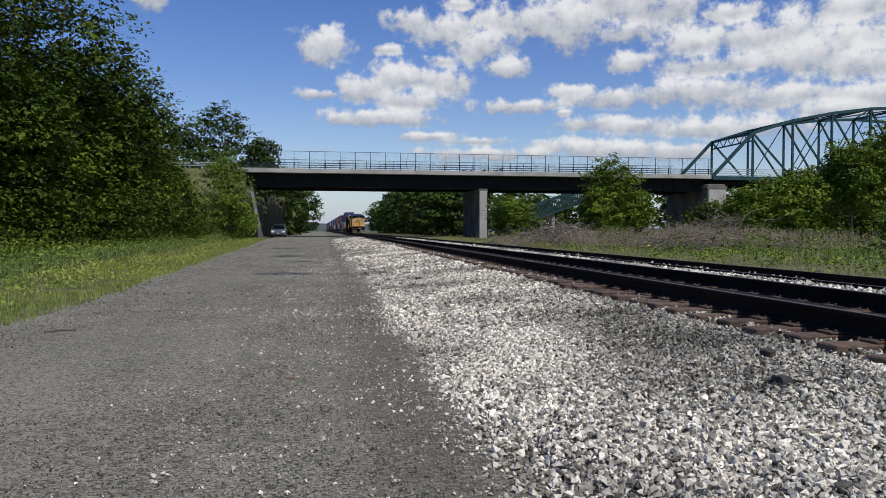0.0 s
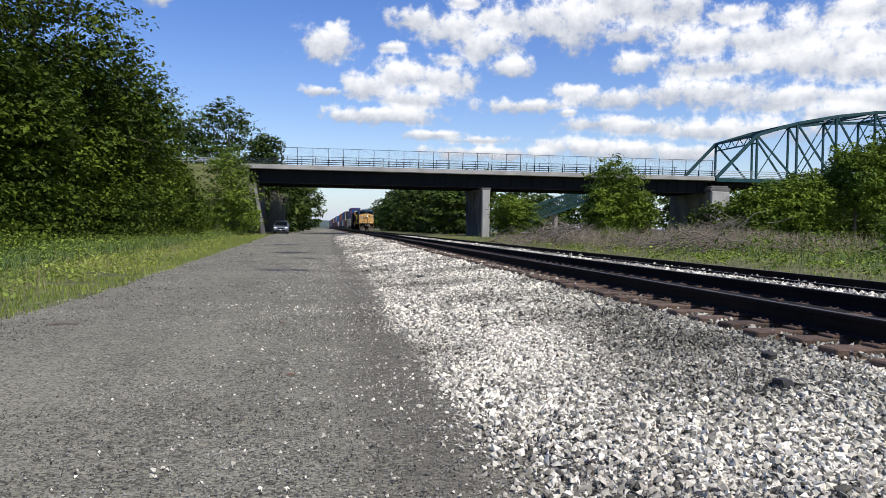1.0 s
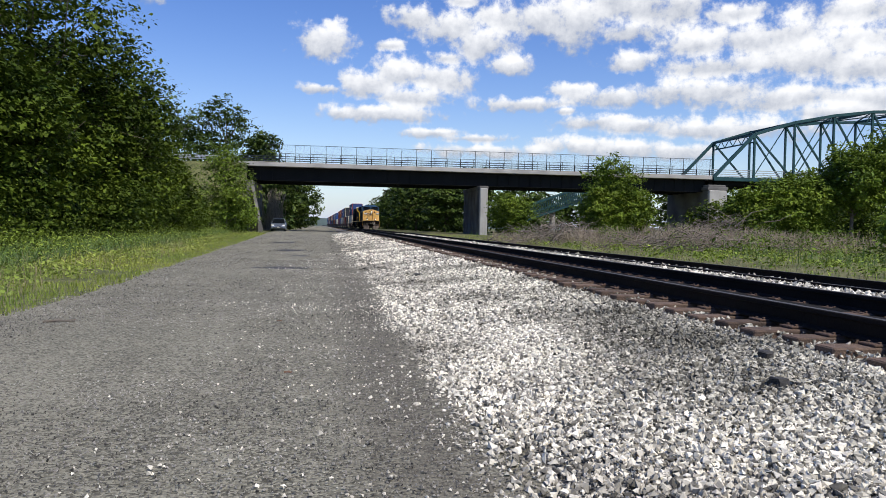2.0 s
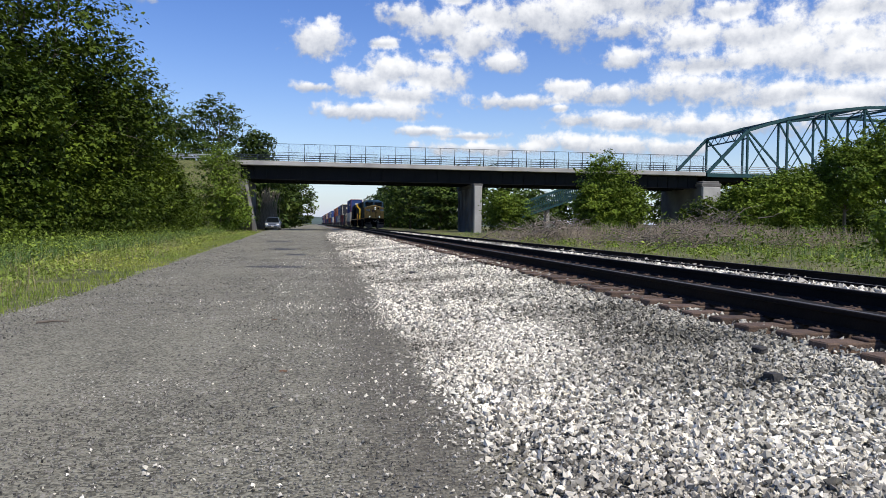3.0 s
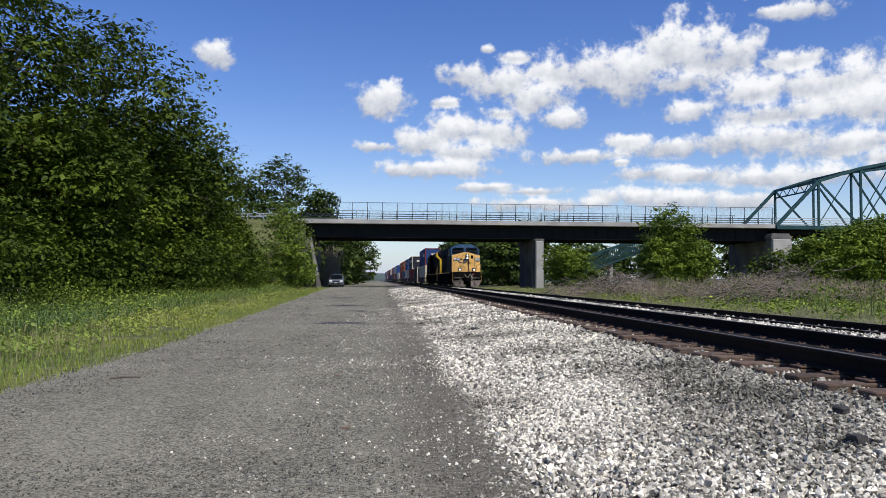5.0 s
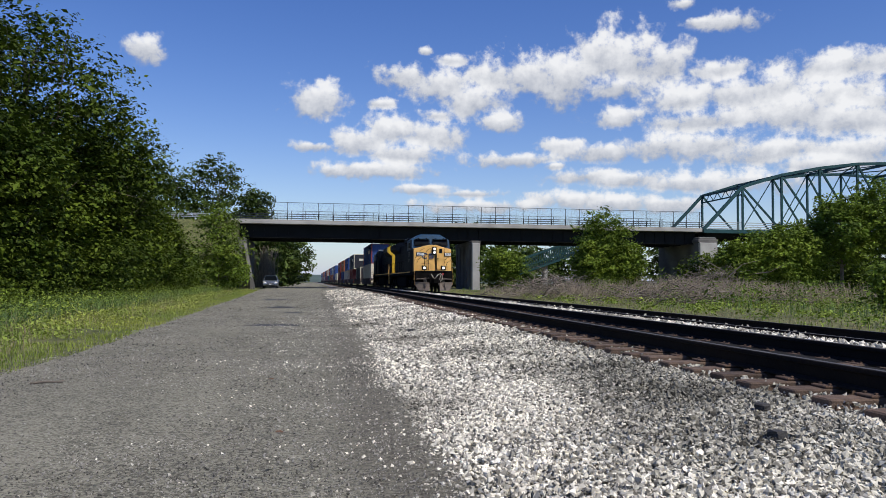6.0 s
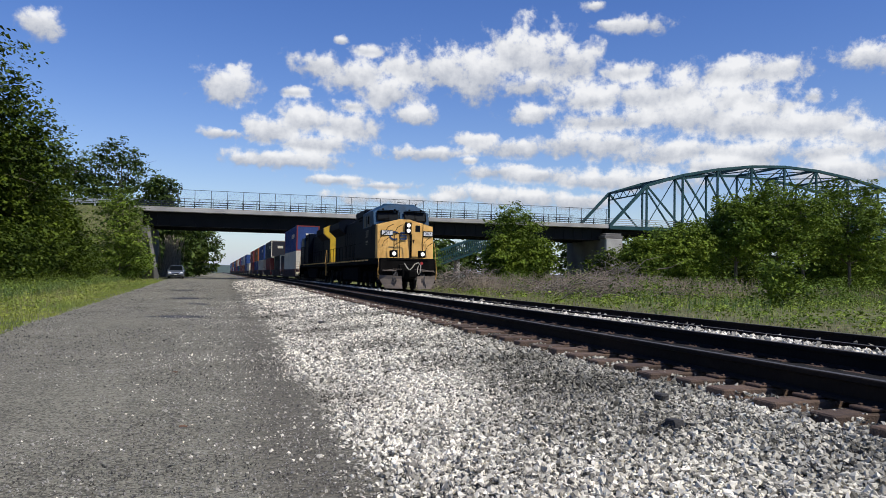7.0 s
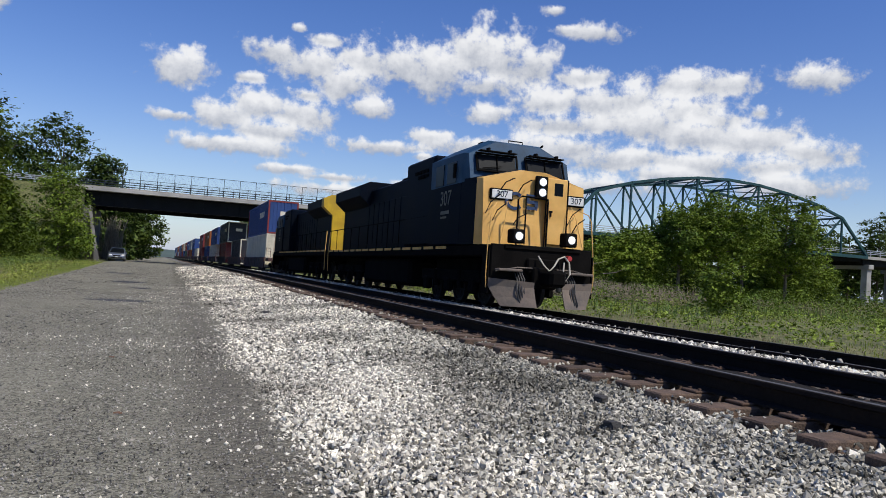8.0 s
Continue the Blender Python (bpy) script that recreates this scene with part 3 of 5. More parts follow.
def build_track(name, centre, top, label, detailed):
    t = root(name, pose(0, 0, 0), label, "railway track", kind="")
    ys = [-40, -20, 0] + [10 * i for i in range(1, 25)] + [260, 300, 350, 400, 460, 520, 600, 800]
    for side in (-1, 1):
        s, h = Shape(), Shape()
        rings, heads = [], []
        for y in ys:
            c = centre + side * GAUGE / 2 + float(bend(y))
            zt = top + 0.001 * min(max(y, 0), 100)
            rings.append([(px, y, pz) for px, pz in rail_profile(c, zt)])
            heads.append([(c - 0.026, y, zt + 0.0005), (c - 0.02, y, zt + 0.003), (c + 0.02, y, zt + 0.003), (c + 0.026, y, zt + 0.0005)])
        s.loft(rings)
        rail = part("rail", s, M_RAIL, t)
        h.loft(heads, closed=False)
        part("rail_head", h, M_RAILTOP, rail, "worn shiny running surface")
    rng = np.random.default_rng(11 + detailed)
    tie = Shape().box(0, 0, 0, 2.6, 0.23, 0.18, 0.012).mesh("tie", M_TIE)
    plate = Shape().box(0, 0, 0, 0.36, 0.19, 0.022, 0.006)
    for px, py in ((-0.11, -0.06), (-0.11, 0.06), (0.11, -0.06), (0.11, 0.06)):
        plate.box(px, py, 0.016, 0.03, 0.025, 0.018, 0.004)
    plate = plate.mesh("tie_plate", M_PLATE)
    zt = top - 0.178 - 0.012
    far, y, k = Shape(), -12.0, 0
    while y < 240:
        c = centre + float(bend(y)) + rng.normal(0, 0.03)
        rz = rng.normal(0, 0.8) + math.degrees(math.atan(min(max(y, 0), 150) / 10000))
        lift = 0.001 * min(max(y, 0), 100)
        if detailed and -1 < y < 60:
            ob = part("tie", tie, M_TIE, t, at=pose(c, y, zt - 0.09 + lift + rng.normal(0, 0.004), 0, rng.normal(0, 0.4), rz))
            for side in (-1, 1):
                part("tie_plate", plate, M_PLATE, t, at=pose(centre + side * GAUGE / 2 + float(bend(y)), y, zt + 0.009 + lift))
        else:
            far.box(c, y, zt - 0.09 + lift, 2.6, 0.23, 0.18)
        y += 0.52 + rng.normal(0, 0.012)
    part("far_ties", far.mesh("far_ties", M_TIE, fix=False), M_TIE, t)["kind"] = "stuff"
    return t


build_track("railway_track", NEAR_X, NEAR_TOP, "empty railway track of rusty rails on timber ties", True)
# black fines fill the space between the near rails
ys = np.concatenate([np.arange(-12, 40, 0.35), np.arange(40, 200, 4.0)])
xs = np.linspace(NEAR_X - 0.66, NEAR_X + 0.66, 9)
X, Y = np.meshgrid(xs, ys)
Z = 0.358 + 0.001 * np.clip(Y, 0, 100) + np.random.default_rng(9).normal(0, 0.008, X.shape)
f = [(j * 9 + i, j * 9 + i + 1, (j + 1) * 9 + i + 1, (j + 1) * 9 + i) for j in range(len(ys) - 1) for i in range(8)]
M_BLACK_FINES = gravel_material("black_fines", (0.022, 0.02, 0.018), (0.006, 0.0055, 0.005), 0.03, patch=1.0, depth=0.02)
tagged(new("gauge_fill", fast_mesh("gauge_fill", np.stack([X + bend(Y), Y, Z], -1).reshape(-1, 3), np.array(f), M_BLACK_FINES)),
       "black fines between the rails", "ballast", kind="structure")
build_track("railway_track", FAR_X, FAR_TOP, "railway track of rusty rails that carries the train", False)

rng = np.random.default_rng(21)


def off_track(x, y, r):
    """Keeps stones off the rails and mostly off the tie tops."""
    on_rail = np.zeros(len(x), bool)
    for c in (NEAR_X, FAR_X):
        for s in (-1, 1):
            on_rail |= np.abs(x - c - s * GAUGE / 2) < 0.12
    near_edge = 0.85 + 0.14 * np.sin(y * 0.55) + 0.10 * np.sin(y * 1.7 + 1) + 0.08 * np.sin(y * 4.1)
    thin = r.random(len(x)) < np.clip((x - near_edge + 0.5) / 1.1, 0.02, 1)
    return thin & ~on_rail & ~((np.abs(x - NEAR_X) < 1.32) & (r.random(len(x)) < 0.75))


def pale_side(x, y, r):
    """Clean pale stones, thinning out towards the track."""
    return off_track(x, y, r) & (r.random(len(x)) < np.clip((3.0 - x + 0.25 * np.sin(y * 1.1)) / 1.3, 0, 1))


def track_side(x, y, r):
    """Dirty stones, thinning out towards the road."""
    return off_track(x, y, r) & (r.random(len(x)) < np.clip((x - 1.5 - 0.25 * np.sin(y * 1.1)) / 1.3, 0, 1))


for args in (("ballast_stones", 0.3, 3.0, 2.5, 8.0, 42000, 0.026), ("ballast_stones", 0.3, 3.0, 8.0, 18.0, 32000, 0.035),
             ("ballast_stones", 0.3, 4.0, 18.0, 40.0, 17000, 0.055), ("ballast_stones", 0.3, 4.0, 40.0, 85.0, 9000, 0.09),
             ("ballast_stones", 5.8, 8.3, 6.0, 30.0, 9000, 0.048), ("ballast_stones", 9.6, 12.0, 8.0, 40.0, 4500, 0.055),
             ("ballast_stones", 3.6, 4.25, 2.8, 30.0, 3000, 0.033), ("ballast_stones", 5.8, 8.3, 30.0, 70.0, 3500, 0.08)):
    ob = stones(*args, ballast_z, M_STONE, rng, keep=pale_side if args[2] == 3.0 else off_track)
    tagged(ob, "loose angular grey and white crushed stones", "ballast", kind="stuff")
for args in (("ballast_stones", 1.4, 4.0, 2.5, 8.0, 38000, 0.0275), ("ballast_stones", 1.4, 4.0, 8.0, 18.0, 28000, 0.037)):
    tagged(stones(*args, ballast_z, M_STONE_GREY, rng, keep=track_side), "loose angular grey crushed stones by the tie ends", "ballast", kind="stuff")


def on_road(x, y):
    return ground_z(0, y) + 0.016


for args in ((-3.2, 1.0, 2.6, 6.0, 16000, 0.0095), (-4.0, 1.0, 6.0, 12.0, 12000, 0.013), (-4.0, 1.0, 12.0, 28.0, 8000, 0.019)):
    tagged(stones("road_gravel", *args, on_road, M_PEBBLE, rng), "small loose gravel on the road", "gravel", kind="stuff")
ob = stones("road_gravel", -2.4, 1.2, 2.4, 30.0, 20000, 0.016, on_road, M_STONE, rng, keep=lambda x, y, r: r.random(len(x)) < np.clip((x + 2.4 + 0.5 * np.sin(y * 0.8)) / 3.4, 0, 1) ** 2.0)
tagged(ob, "pale stones strayed from the ballast onto the road", "gravel", kind="stuff")
ob = stones("road_gravel", -5.0, 1.3, 28.0, 75.0, 2500, 0.04, lambda x, y: ground_z(0, y) + 0.01, M_PEBBLE, rng, squash=0.4)
tagged(ob, "small loose gravel on the road", "gravel", kind="stuff")


# ---------------- road bridge ----------------
BY0, BY1 = 98.5, 110.5      # near and far edge of the deck
DECK, UNDER = 9.0, 6.85


OVER = pose(0, 0, 0, 0, 0, -0.35) @ Matrix.Translation((0, 0, -0.072)) @ Matrix.Scale(1.06, 4)


def build_bridge():
    b = root("road_bridge", OVER, "concrete and steel road overpass crossing the tracks", "bridge")
    x0, x1 = -12.0, 52.8
    part("deck", Shape().box((x0 + x1) / 2, (BY0 + BY1) / 2, DECK - 0.2, x1 - x0, BY1 - BY0, 0.4, 0.03), M_CONC, b, "pale concrete deck edge")
    part("roadway", Shape().box((x0 + x1) / 2, (BY0 + BY1) / 2, DECK + 0.015, x1 - x0, BY1 - BY0 - 1.0, 0.03), M_ASPHALT, b)
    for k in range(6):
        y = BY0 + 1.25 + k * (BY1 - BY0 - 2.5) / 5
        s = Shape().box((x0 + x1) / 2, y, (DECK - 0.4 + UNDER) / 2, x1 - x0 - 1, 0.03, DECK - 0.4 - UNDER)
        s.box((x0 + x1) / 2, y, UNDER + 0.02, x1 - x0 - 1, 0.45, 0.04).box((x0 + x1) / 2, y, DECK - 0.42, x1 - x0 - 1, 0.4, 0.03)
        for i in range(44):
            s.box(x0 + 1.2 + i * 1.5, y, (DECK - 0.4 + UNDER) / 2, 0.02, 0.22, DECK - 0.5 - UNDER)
        part("girder", s, M_GIRDER, b, "near-black steel plate girder")
    for side, y in ((0, BY0 + 0.18), (1, BY1 - 0.18)):
        part("kerb", Shape().box((x0 + x1) / 2, y, DECK + 0.09, x1 - x0, 0.3, 0.18, 0.02), M_CONC, b)
    # pier and its cap, shade of the sides put into the darker concrete
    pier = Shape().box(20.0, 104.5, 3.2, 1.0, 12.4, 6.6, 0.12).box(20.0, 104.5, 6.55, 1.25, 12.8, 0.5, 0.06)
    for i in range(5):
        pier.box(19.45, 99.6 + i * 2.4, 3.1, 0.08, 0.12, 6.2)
    shaft = part("pier", pier, M_CONC_SHADED, b, "concrete wall pier with the shade of its sides in its colour")
    # near end keeps the lighter concrete, as the face in the sun
    part("nose", Shape().box(20.0, 98.27, 3.2, 1.06, 0.5, 6.66, 0.1), M_CONC, shaft, "end of the pier in the paler sunlit concrete colour")
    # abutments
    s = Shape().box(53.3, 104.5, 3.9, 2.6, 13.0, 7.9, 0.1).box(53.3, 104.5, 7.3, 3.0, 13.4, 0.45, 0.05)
    shaft = part("pier", s, M_CONC_SHADED, b, "wide concrete pier under the truss end")
    # again the sunlit end in lighter colour than the shaded shaft
    part("nose", Shape().box(53.3, 97.97, 3.5, 2.66, 0.6, 7.1, 0.08), M_CONC, shaft, "end of the pier in the paler sunlit concrete colour")
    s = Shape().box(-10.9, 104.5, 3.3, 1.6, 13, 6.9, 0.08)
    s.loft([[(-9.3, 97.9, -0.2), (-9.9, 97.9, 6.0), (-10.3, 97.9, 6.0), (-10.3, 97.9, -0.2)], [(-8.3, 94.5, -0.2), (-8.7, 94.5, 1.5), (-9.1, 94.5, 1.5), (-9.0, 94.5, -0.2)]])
    part("abutment", s, M_CONC_SHADED, b, "dark concrete abutment with sloping wing wall")
    # railing of box tubes, tall fence posts and mesh
    for side, y in ((0, BY0 + 0.16), (1, BY1 - 0.16)):
        n = 33
        for i in range(n):
            x = x0 + 1.2 + i * (x1 - x0 - 1.6) / (n - 1)
            s = Shape().box(x, y, DECK + 0.55, 0.12, 0.14, 0.85, 0.02)
            part("railing_post", s, M_FENCE, b)
            if i > 1:
                part("fence_post", Shape().box(x, y - 0.1 + 0.2 * side, DECK + 1.25, 0.06, 0.06, 2.35), M_FENCE, b)
        for z in (0.35, 0.62, 0.9):
            part("railing_tube", Shape().box((x0 + x1) / 2, y, DECK + z, x1 - x0, 0.07, 0.09, 0.015), M_FENCE, b)
        s = Shape()
        s.box((x0 + 3.5 + x1) / 2, y - 0.1 + 0.2 * side, DECK + 2.4, x1 - x0 - 3.5, 0.05, 0.05)
        part("fence_rail", s, M_FENCE, b)
        s = Shape()
        for z in np.arange(0.25, 2.4, 0.12):
            s.box((x0 + 3.5 + x1) / 2, y - 0.1 + 0.2 * side, DECK + z, x1 - x0 - 3.5, 0.004, 0.004)
        x = x0 + 3.5
        while x < x1:
            s.box(x, y - 0.1 + 0.2 * side, DECK + 1.3, 0.004, 0.004, 2.2)
            x += 0.12
        part("fence_mesh", s.mesh("fence_mesh", M_FENCE, fix=False), M_FENCE, b)["kind"] = "stuff"
    # approach embankment with guard rail
    e = Shape()
    rings = []
    for x in (-11.0, -14, -20, -30, -45, -70, -110):
        rings.append([(x, 90.5 - 0.1 * (x + 11), -0.3), (x, 97.6, DECK - 0.1), (x, 111.4, DECK - 0.1), (x, 119, -0.3)])
    e.loft(rings)
    tagged(part("embankment", e, M_SOIL, at=OVER), "grassy earth embankment carrying the road to the bridge", "embankment", kind="structure")
    g = root("guard_rail", OVER, "galvanised steel guard rail along the bridge approach", "guard rail")
    for z in (0.42, 0.62, 0.82):
        part("rail_beam", Shape().box(-38, 98.4, DECK - 0.1 + z, 52, 0.06, 0.1, 0.01), M_GALV, g)
    for i in range(27):
        part("post", Shape().box(-12.4 - i * 2, 98.5, DECK + 0.35, 0.12, 0.12, 0.95), M_GALV, g)


build_bridge()


def build_truss():
    t = root("truss_bridge", OVER, "green painted steel through truss road bridge", "bridge")
    x0, n, p = 53.0, 10, 6.12
    top = [0, 6.3, 8.2, 9.4, 10.2, 10.5, 10.2, 9.4, 8.2, 6.3, 0]
    planes = (BY0 + 0.2, BY1 - 0.2)
    zb = DECK - 0.1
    for y in planes:
        part("bottom_chord", Shape().box(x0 + n * p / 2, y, zb - 0.15, n * p, 0.5, 0.55, 0.02), M_TRUSS, t)
        for i in range(n):
            a, b = (x0 + i * p, y, zb + top[i]), (x0 + (i + 1) * p, y, zb + top[i + 1])
            part("end_post" if i in (0, n - 1) else "top_chord", Shape().beam(a, b, 0.42, 0.42, 0.02), M_TRUSS, t)
        for i in range(1, n):
            part("vertical", Shape().beam((x0 + i * p, y, zb), (x0 + i * p, y, zb + top[i]), 0.28, 0.26), M_TRUSS, t)
        for i in range(1, n - 1):
            j = i + 1
            lo, hi = (j, i) if i < n / 2 else (i, j)
            part("diagonal", Shape().beam((x0 + lo * p, y, zb), (x0 + hi * p, y, zb + top[hi]), 0.22, 0.24), M_TRUSS, t)
            if 2 <= i <= 7:
                lo, hi = hi, lo
                part("diagonal", Shape().beam((x0 + lo * p, y + 0.02, zb), (x0 + hi * p, y + 0.02, zb + top[hi]), 0.12, 0.12), M_TRUSS, t)
        for z in (0.55, 0.85, 1.15):
            part("railing_tube", Shape().box(x0 + n * p / 2, y + (0.35 if y == planes[0] else -0.35), zb + z, n * p, 0.07, 0.1), M_GALV, t)
    for i in range(1, n):
        a, b = (x0 + i * p, planes[0], zb + top[i]), (x0 + i * p, planes[1], zb + top[i])
        part("strut", Shape().beam(a, b, 0.25, 0.3), M_TRUSS, t)
        if i in (1, n - 1):   # portal: latticed strut
            s = Shape().beam((a[0], a[1], a[2] - 1.1), (b[0], b[1], b[2] - 1.1), 0.18, 0.18)
            for k in range(10):
                y0, y1 = planes[0] + k * 1.16, planes[0] + (k + 1) * 1.16
                s.beam((a[0], y0, a[2] - (1.1 if k % 2 else 0)), (a[0], y1, a[2] - (0 if k % 2 else 1.1)), 0.09, 0.09)
            part("portal", s, M_TRUSS, t)
        if i < n - 1:
            for f in (0, 1):
                c = (x0 + (i + 1) * p, planes[1 - f], zb + top[i + 1])
                part("lateral", Shape().beam((x0 + i * p, planes[f], zb + top[i]), c, 0.14, 0.14), M_TRUSS, t)
    part("floor", Shape().box(x0 + n * p / 2, 104.5, DECK - 0.25, n * p, 11, 0.3), M_ASPHALT, t)
    for k in range(5):
        part("floor_beam", Shape().box(x0 + n * p / 2, 100 + k * 2.2, DECK - 0.75, n * p, 0.2, 0.7), M_GIRDER, t)
    # far pier and approach spans
    x = x0 + n * p
    a = root("approach_span", OVER, "concrete approach span beyond the truss with steel railing", "bridge")
    part("deck", Shape().box(x + 35, 104.5, DECK - 0.3, 70, 12, 0.5), M_CONC, a)
    part("girder", Shape().box(x + 35, 104.5, DECK - 1.1, 70, 10, 1.1), M_GIRDER, a)
    for i in range(4):
        part("pier", Shape().box(x + 0.9 + i * 17, 99.5, 3.4, 1.1, 1.3, 7.4, 0.06).box(x + 0.9 + i * 17, 109.0, 3.4, 1.1, 1.3, 7.4, 0.06).box(x + 0.9 + i * 17, 104.5, 7.1, 1.2, 12, 0.8, 0.05), M_CONC, a)
    for z in (0.4, 0.7, 1.0):
        part("railing_tube", Shape().box(x + 35, 98.8, DECK + z, 70, 0.07, 0.1), M_GALV, a)
    for i in range(30):
        part("railing_post", Shape().box(x + 1 + i * 2.3, 98.85, DECK + 0.5, 0.12, 0.12, 1.1), M_GALV, a)


build_truss()


def build_ramp():
    """Green steel ramp that climbs behind the overpass."""
    r = root("footbridge_ramp", pose(0, 0, 0, 0, 0, -0.35), "sloping green steel lattice ramp behind the overpass", "ramp")
    a, b = Vector((32.2, 131, 1.95)), Vector((49.2, 131, 7.9))
    for y in (130.0, 132.4):
        for dz, w, name in ((0.0, 0.34, "lower_chord"), (0.95, 0.10, "middle_rail"), (2.5, 0.28, "upper_chord")):
            part(name, Shape().beam((a.x, y, a.z + dz), (b.x, y, b.z + dz), 0.25, w), M_TRUSS, r)
        for k in range(48):
            p = a.lerp(b, k / 47)
            part("upright", Shape().beam((p.x, y, p.z), (p.x + 0.3, y, p.z + 2.55), 0.13, 0.13), M_TRUSS, r)
    part("walkway", Shape().beam((a.x, 131.2, a.z), (b.x, 131.2, b.z), 2.3, 0.45), M_GIRDER, r)
    for k in range(3):
        p = a.lerp(b, 0.1 + 0.33 * k)
        part("support", Shape().box(p.x, 131.2, p.z / 2 - 0.1, 0.6, 1.6, p.z, 0.04), M_CONC, r)


build_ramp()


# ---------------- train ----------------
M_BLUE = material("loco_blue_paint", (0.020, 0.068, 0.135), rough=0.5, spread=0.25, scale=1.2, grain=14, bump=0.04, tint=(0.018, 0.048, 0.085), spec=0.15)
# dark blue of the sides, deepened to near black to carry their shade
M_BLUE_SHADED = material("loco_side_shaded_blue", (0.0035, 0.0065, 0.014), rough=0.5, spread=0.25, scale=1.0, grain=14, bump=0.04, tint=(0.006, 0.008, 0.012), spec=0.02)
M_YELLOW = material("loco_yellow_paint", (0.84, 0.50, 0.15), rough=0.45, spread=0.12, scale=1.5, grain=12, bump=0.04, tint=(0.68, 0.38, 0.10), spec=0.3)
M_BLACK = material("underframe_black", (0.006, 0.0055, 0.005), rough=0.9, spread=0.3, scale=1.5, grain=20, bump=0.15, tint=(0.010, 0.009, 0.008), spec=0.03)
M_PLOW = material("plow_dusty_steel", (0.17, 0.13, 0.10), rough=0.85, spread=0.25, scale=2.0, grain=20, bump=0.15, tint=(0.10, 0.085, 0.07))
M_WHITE = material("number_board_white", (0.78, 0.77, 0.72), rough=0.5, spread=0.08, scale=3, grain=20, bump=0)
M_INK = material("lettering_dark", (0.012, 0.014, 0.022), rough=0.6, spread=0.1, bump=0)
M_LOGO = material("logo_blue", (0.02, 0.045, 0.11), rough=0.5, spread=0.1, bump=0)
M_LETTER = material("lettering_faded", (0.14, 0.13, 0.10), rough=0.6, spread=0.1, bump=0)
M_LAMP = material("headlamp_lit", (0.9, 0.88, 0.8), rough=0.2, spread=0.02, bump=0, emit=1.0)
M_CHROME = material("lamp_rim", (0.5, 0.5, 0.5), rough=0.25, metal=0.9, spread=0.1, bump=0)
M_HOSE = material("hose_rubber", (0.03, 0.028, 0.027), rough=0.6, spread=0.2, bump=0)
M_CABLE = material("pale_cable", (0.50, 0.45, 0.36), rough=0.6, spread=0.1, bump=0)
M_RED = material("red_paint", (0.45, 0.035, 0.03), rough=0.5, spread=0.15, bump=0)
M_GLASS = glass_material("dark_window_glass", tint=(0.005, 0.007, 0.009), rough=0.3)
M_STEELWHEEL = material("wheel_steel", (0.03, 0.026, 0.024), rough=0.7, metal=0.3, spread=0.2, bump=0)


def lettering(text, size, mat, parent, m, name="lettering", depth=0.004):
    """Raised lettering as a mesh; it faces -y before m."""
    cu = bpy.data.curves.new(name, "FONT")
    cu.body, cu.size, cu.extrude, cu.align_x, cu.align_y = text, size, depth, "CENTER", "CENTER"
    tmp = bpy.data.objects.new(name, cu)
    scene.collection.objects.link(tmp)
    dg = bpy.context.evaluated_depsgraph_get()
    me = bpy.data.meshes.new_from_object(tmp.evaluated_get(dg))
    bpy.data.objects.remove(tmp)
    me.materials.clear()
    me.materials.append(mat)
    ob = new(name, me)
    ob.parent = parent
    ob.matrix_basis = m @ pose(0, 0, 0, 90, 0, 0)
    return ob


def wheelset_mesh():
    s = Shape()
    for sx in (-1, 1):
        prof = [(0.10, 0.0), (0.10, 0.10), (0.03, 0.14), (0.02, 0.42), (0.065, 0.44), (0.065, 0.52), (-0.055, 0.53), (-0.06, 0.56), (-0.08, 0.55), (-0.07, 0.42), (-0.03, 0.40), (-0.02, 0.15), (-0.1, 0.1), (-0.1, 0.0)]
        n = 14
        rings = []
        for k in range(n):
            a = 2 * math.pi * k / n
            rings.append([(sx * (0.745 + px), pr * math.cos(a), pr * math.sin(a)) for px, pr in prof])
        rings.append(rings[0])
        s.loft(rings, closed=False)
        for k in range(6):     # holes' ribs make the turning visible
            a = 2 * math.pi * k / 6
            s.box(sx * 0.79, 0.28 * math.cos(a), 0.28 * math.sin(a), 0.03, 0.06, 0.06)
    s.tube([(-0.75, 0, 0), (0.75, 0, 0)], 0.09, 10)
    return s.mesh("wheelset", M_STEELWHEEL)


WHEELSET = wheelset_mesh()
SPINNING = []      # (wheelset, y in its vehicle, radius)


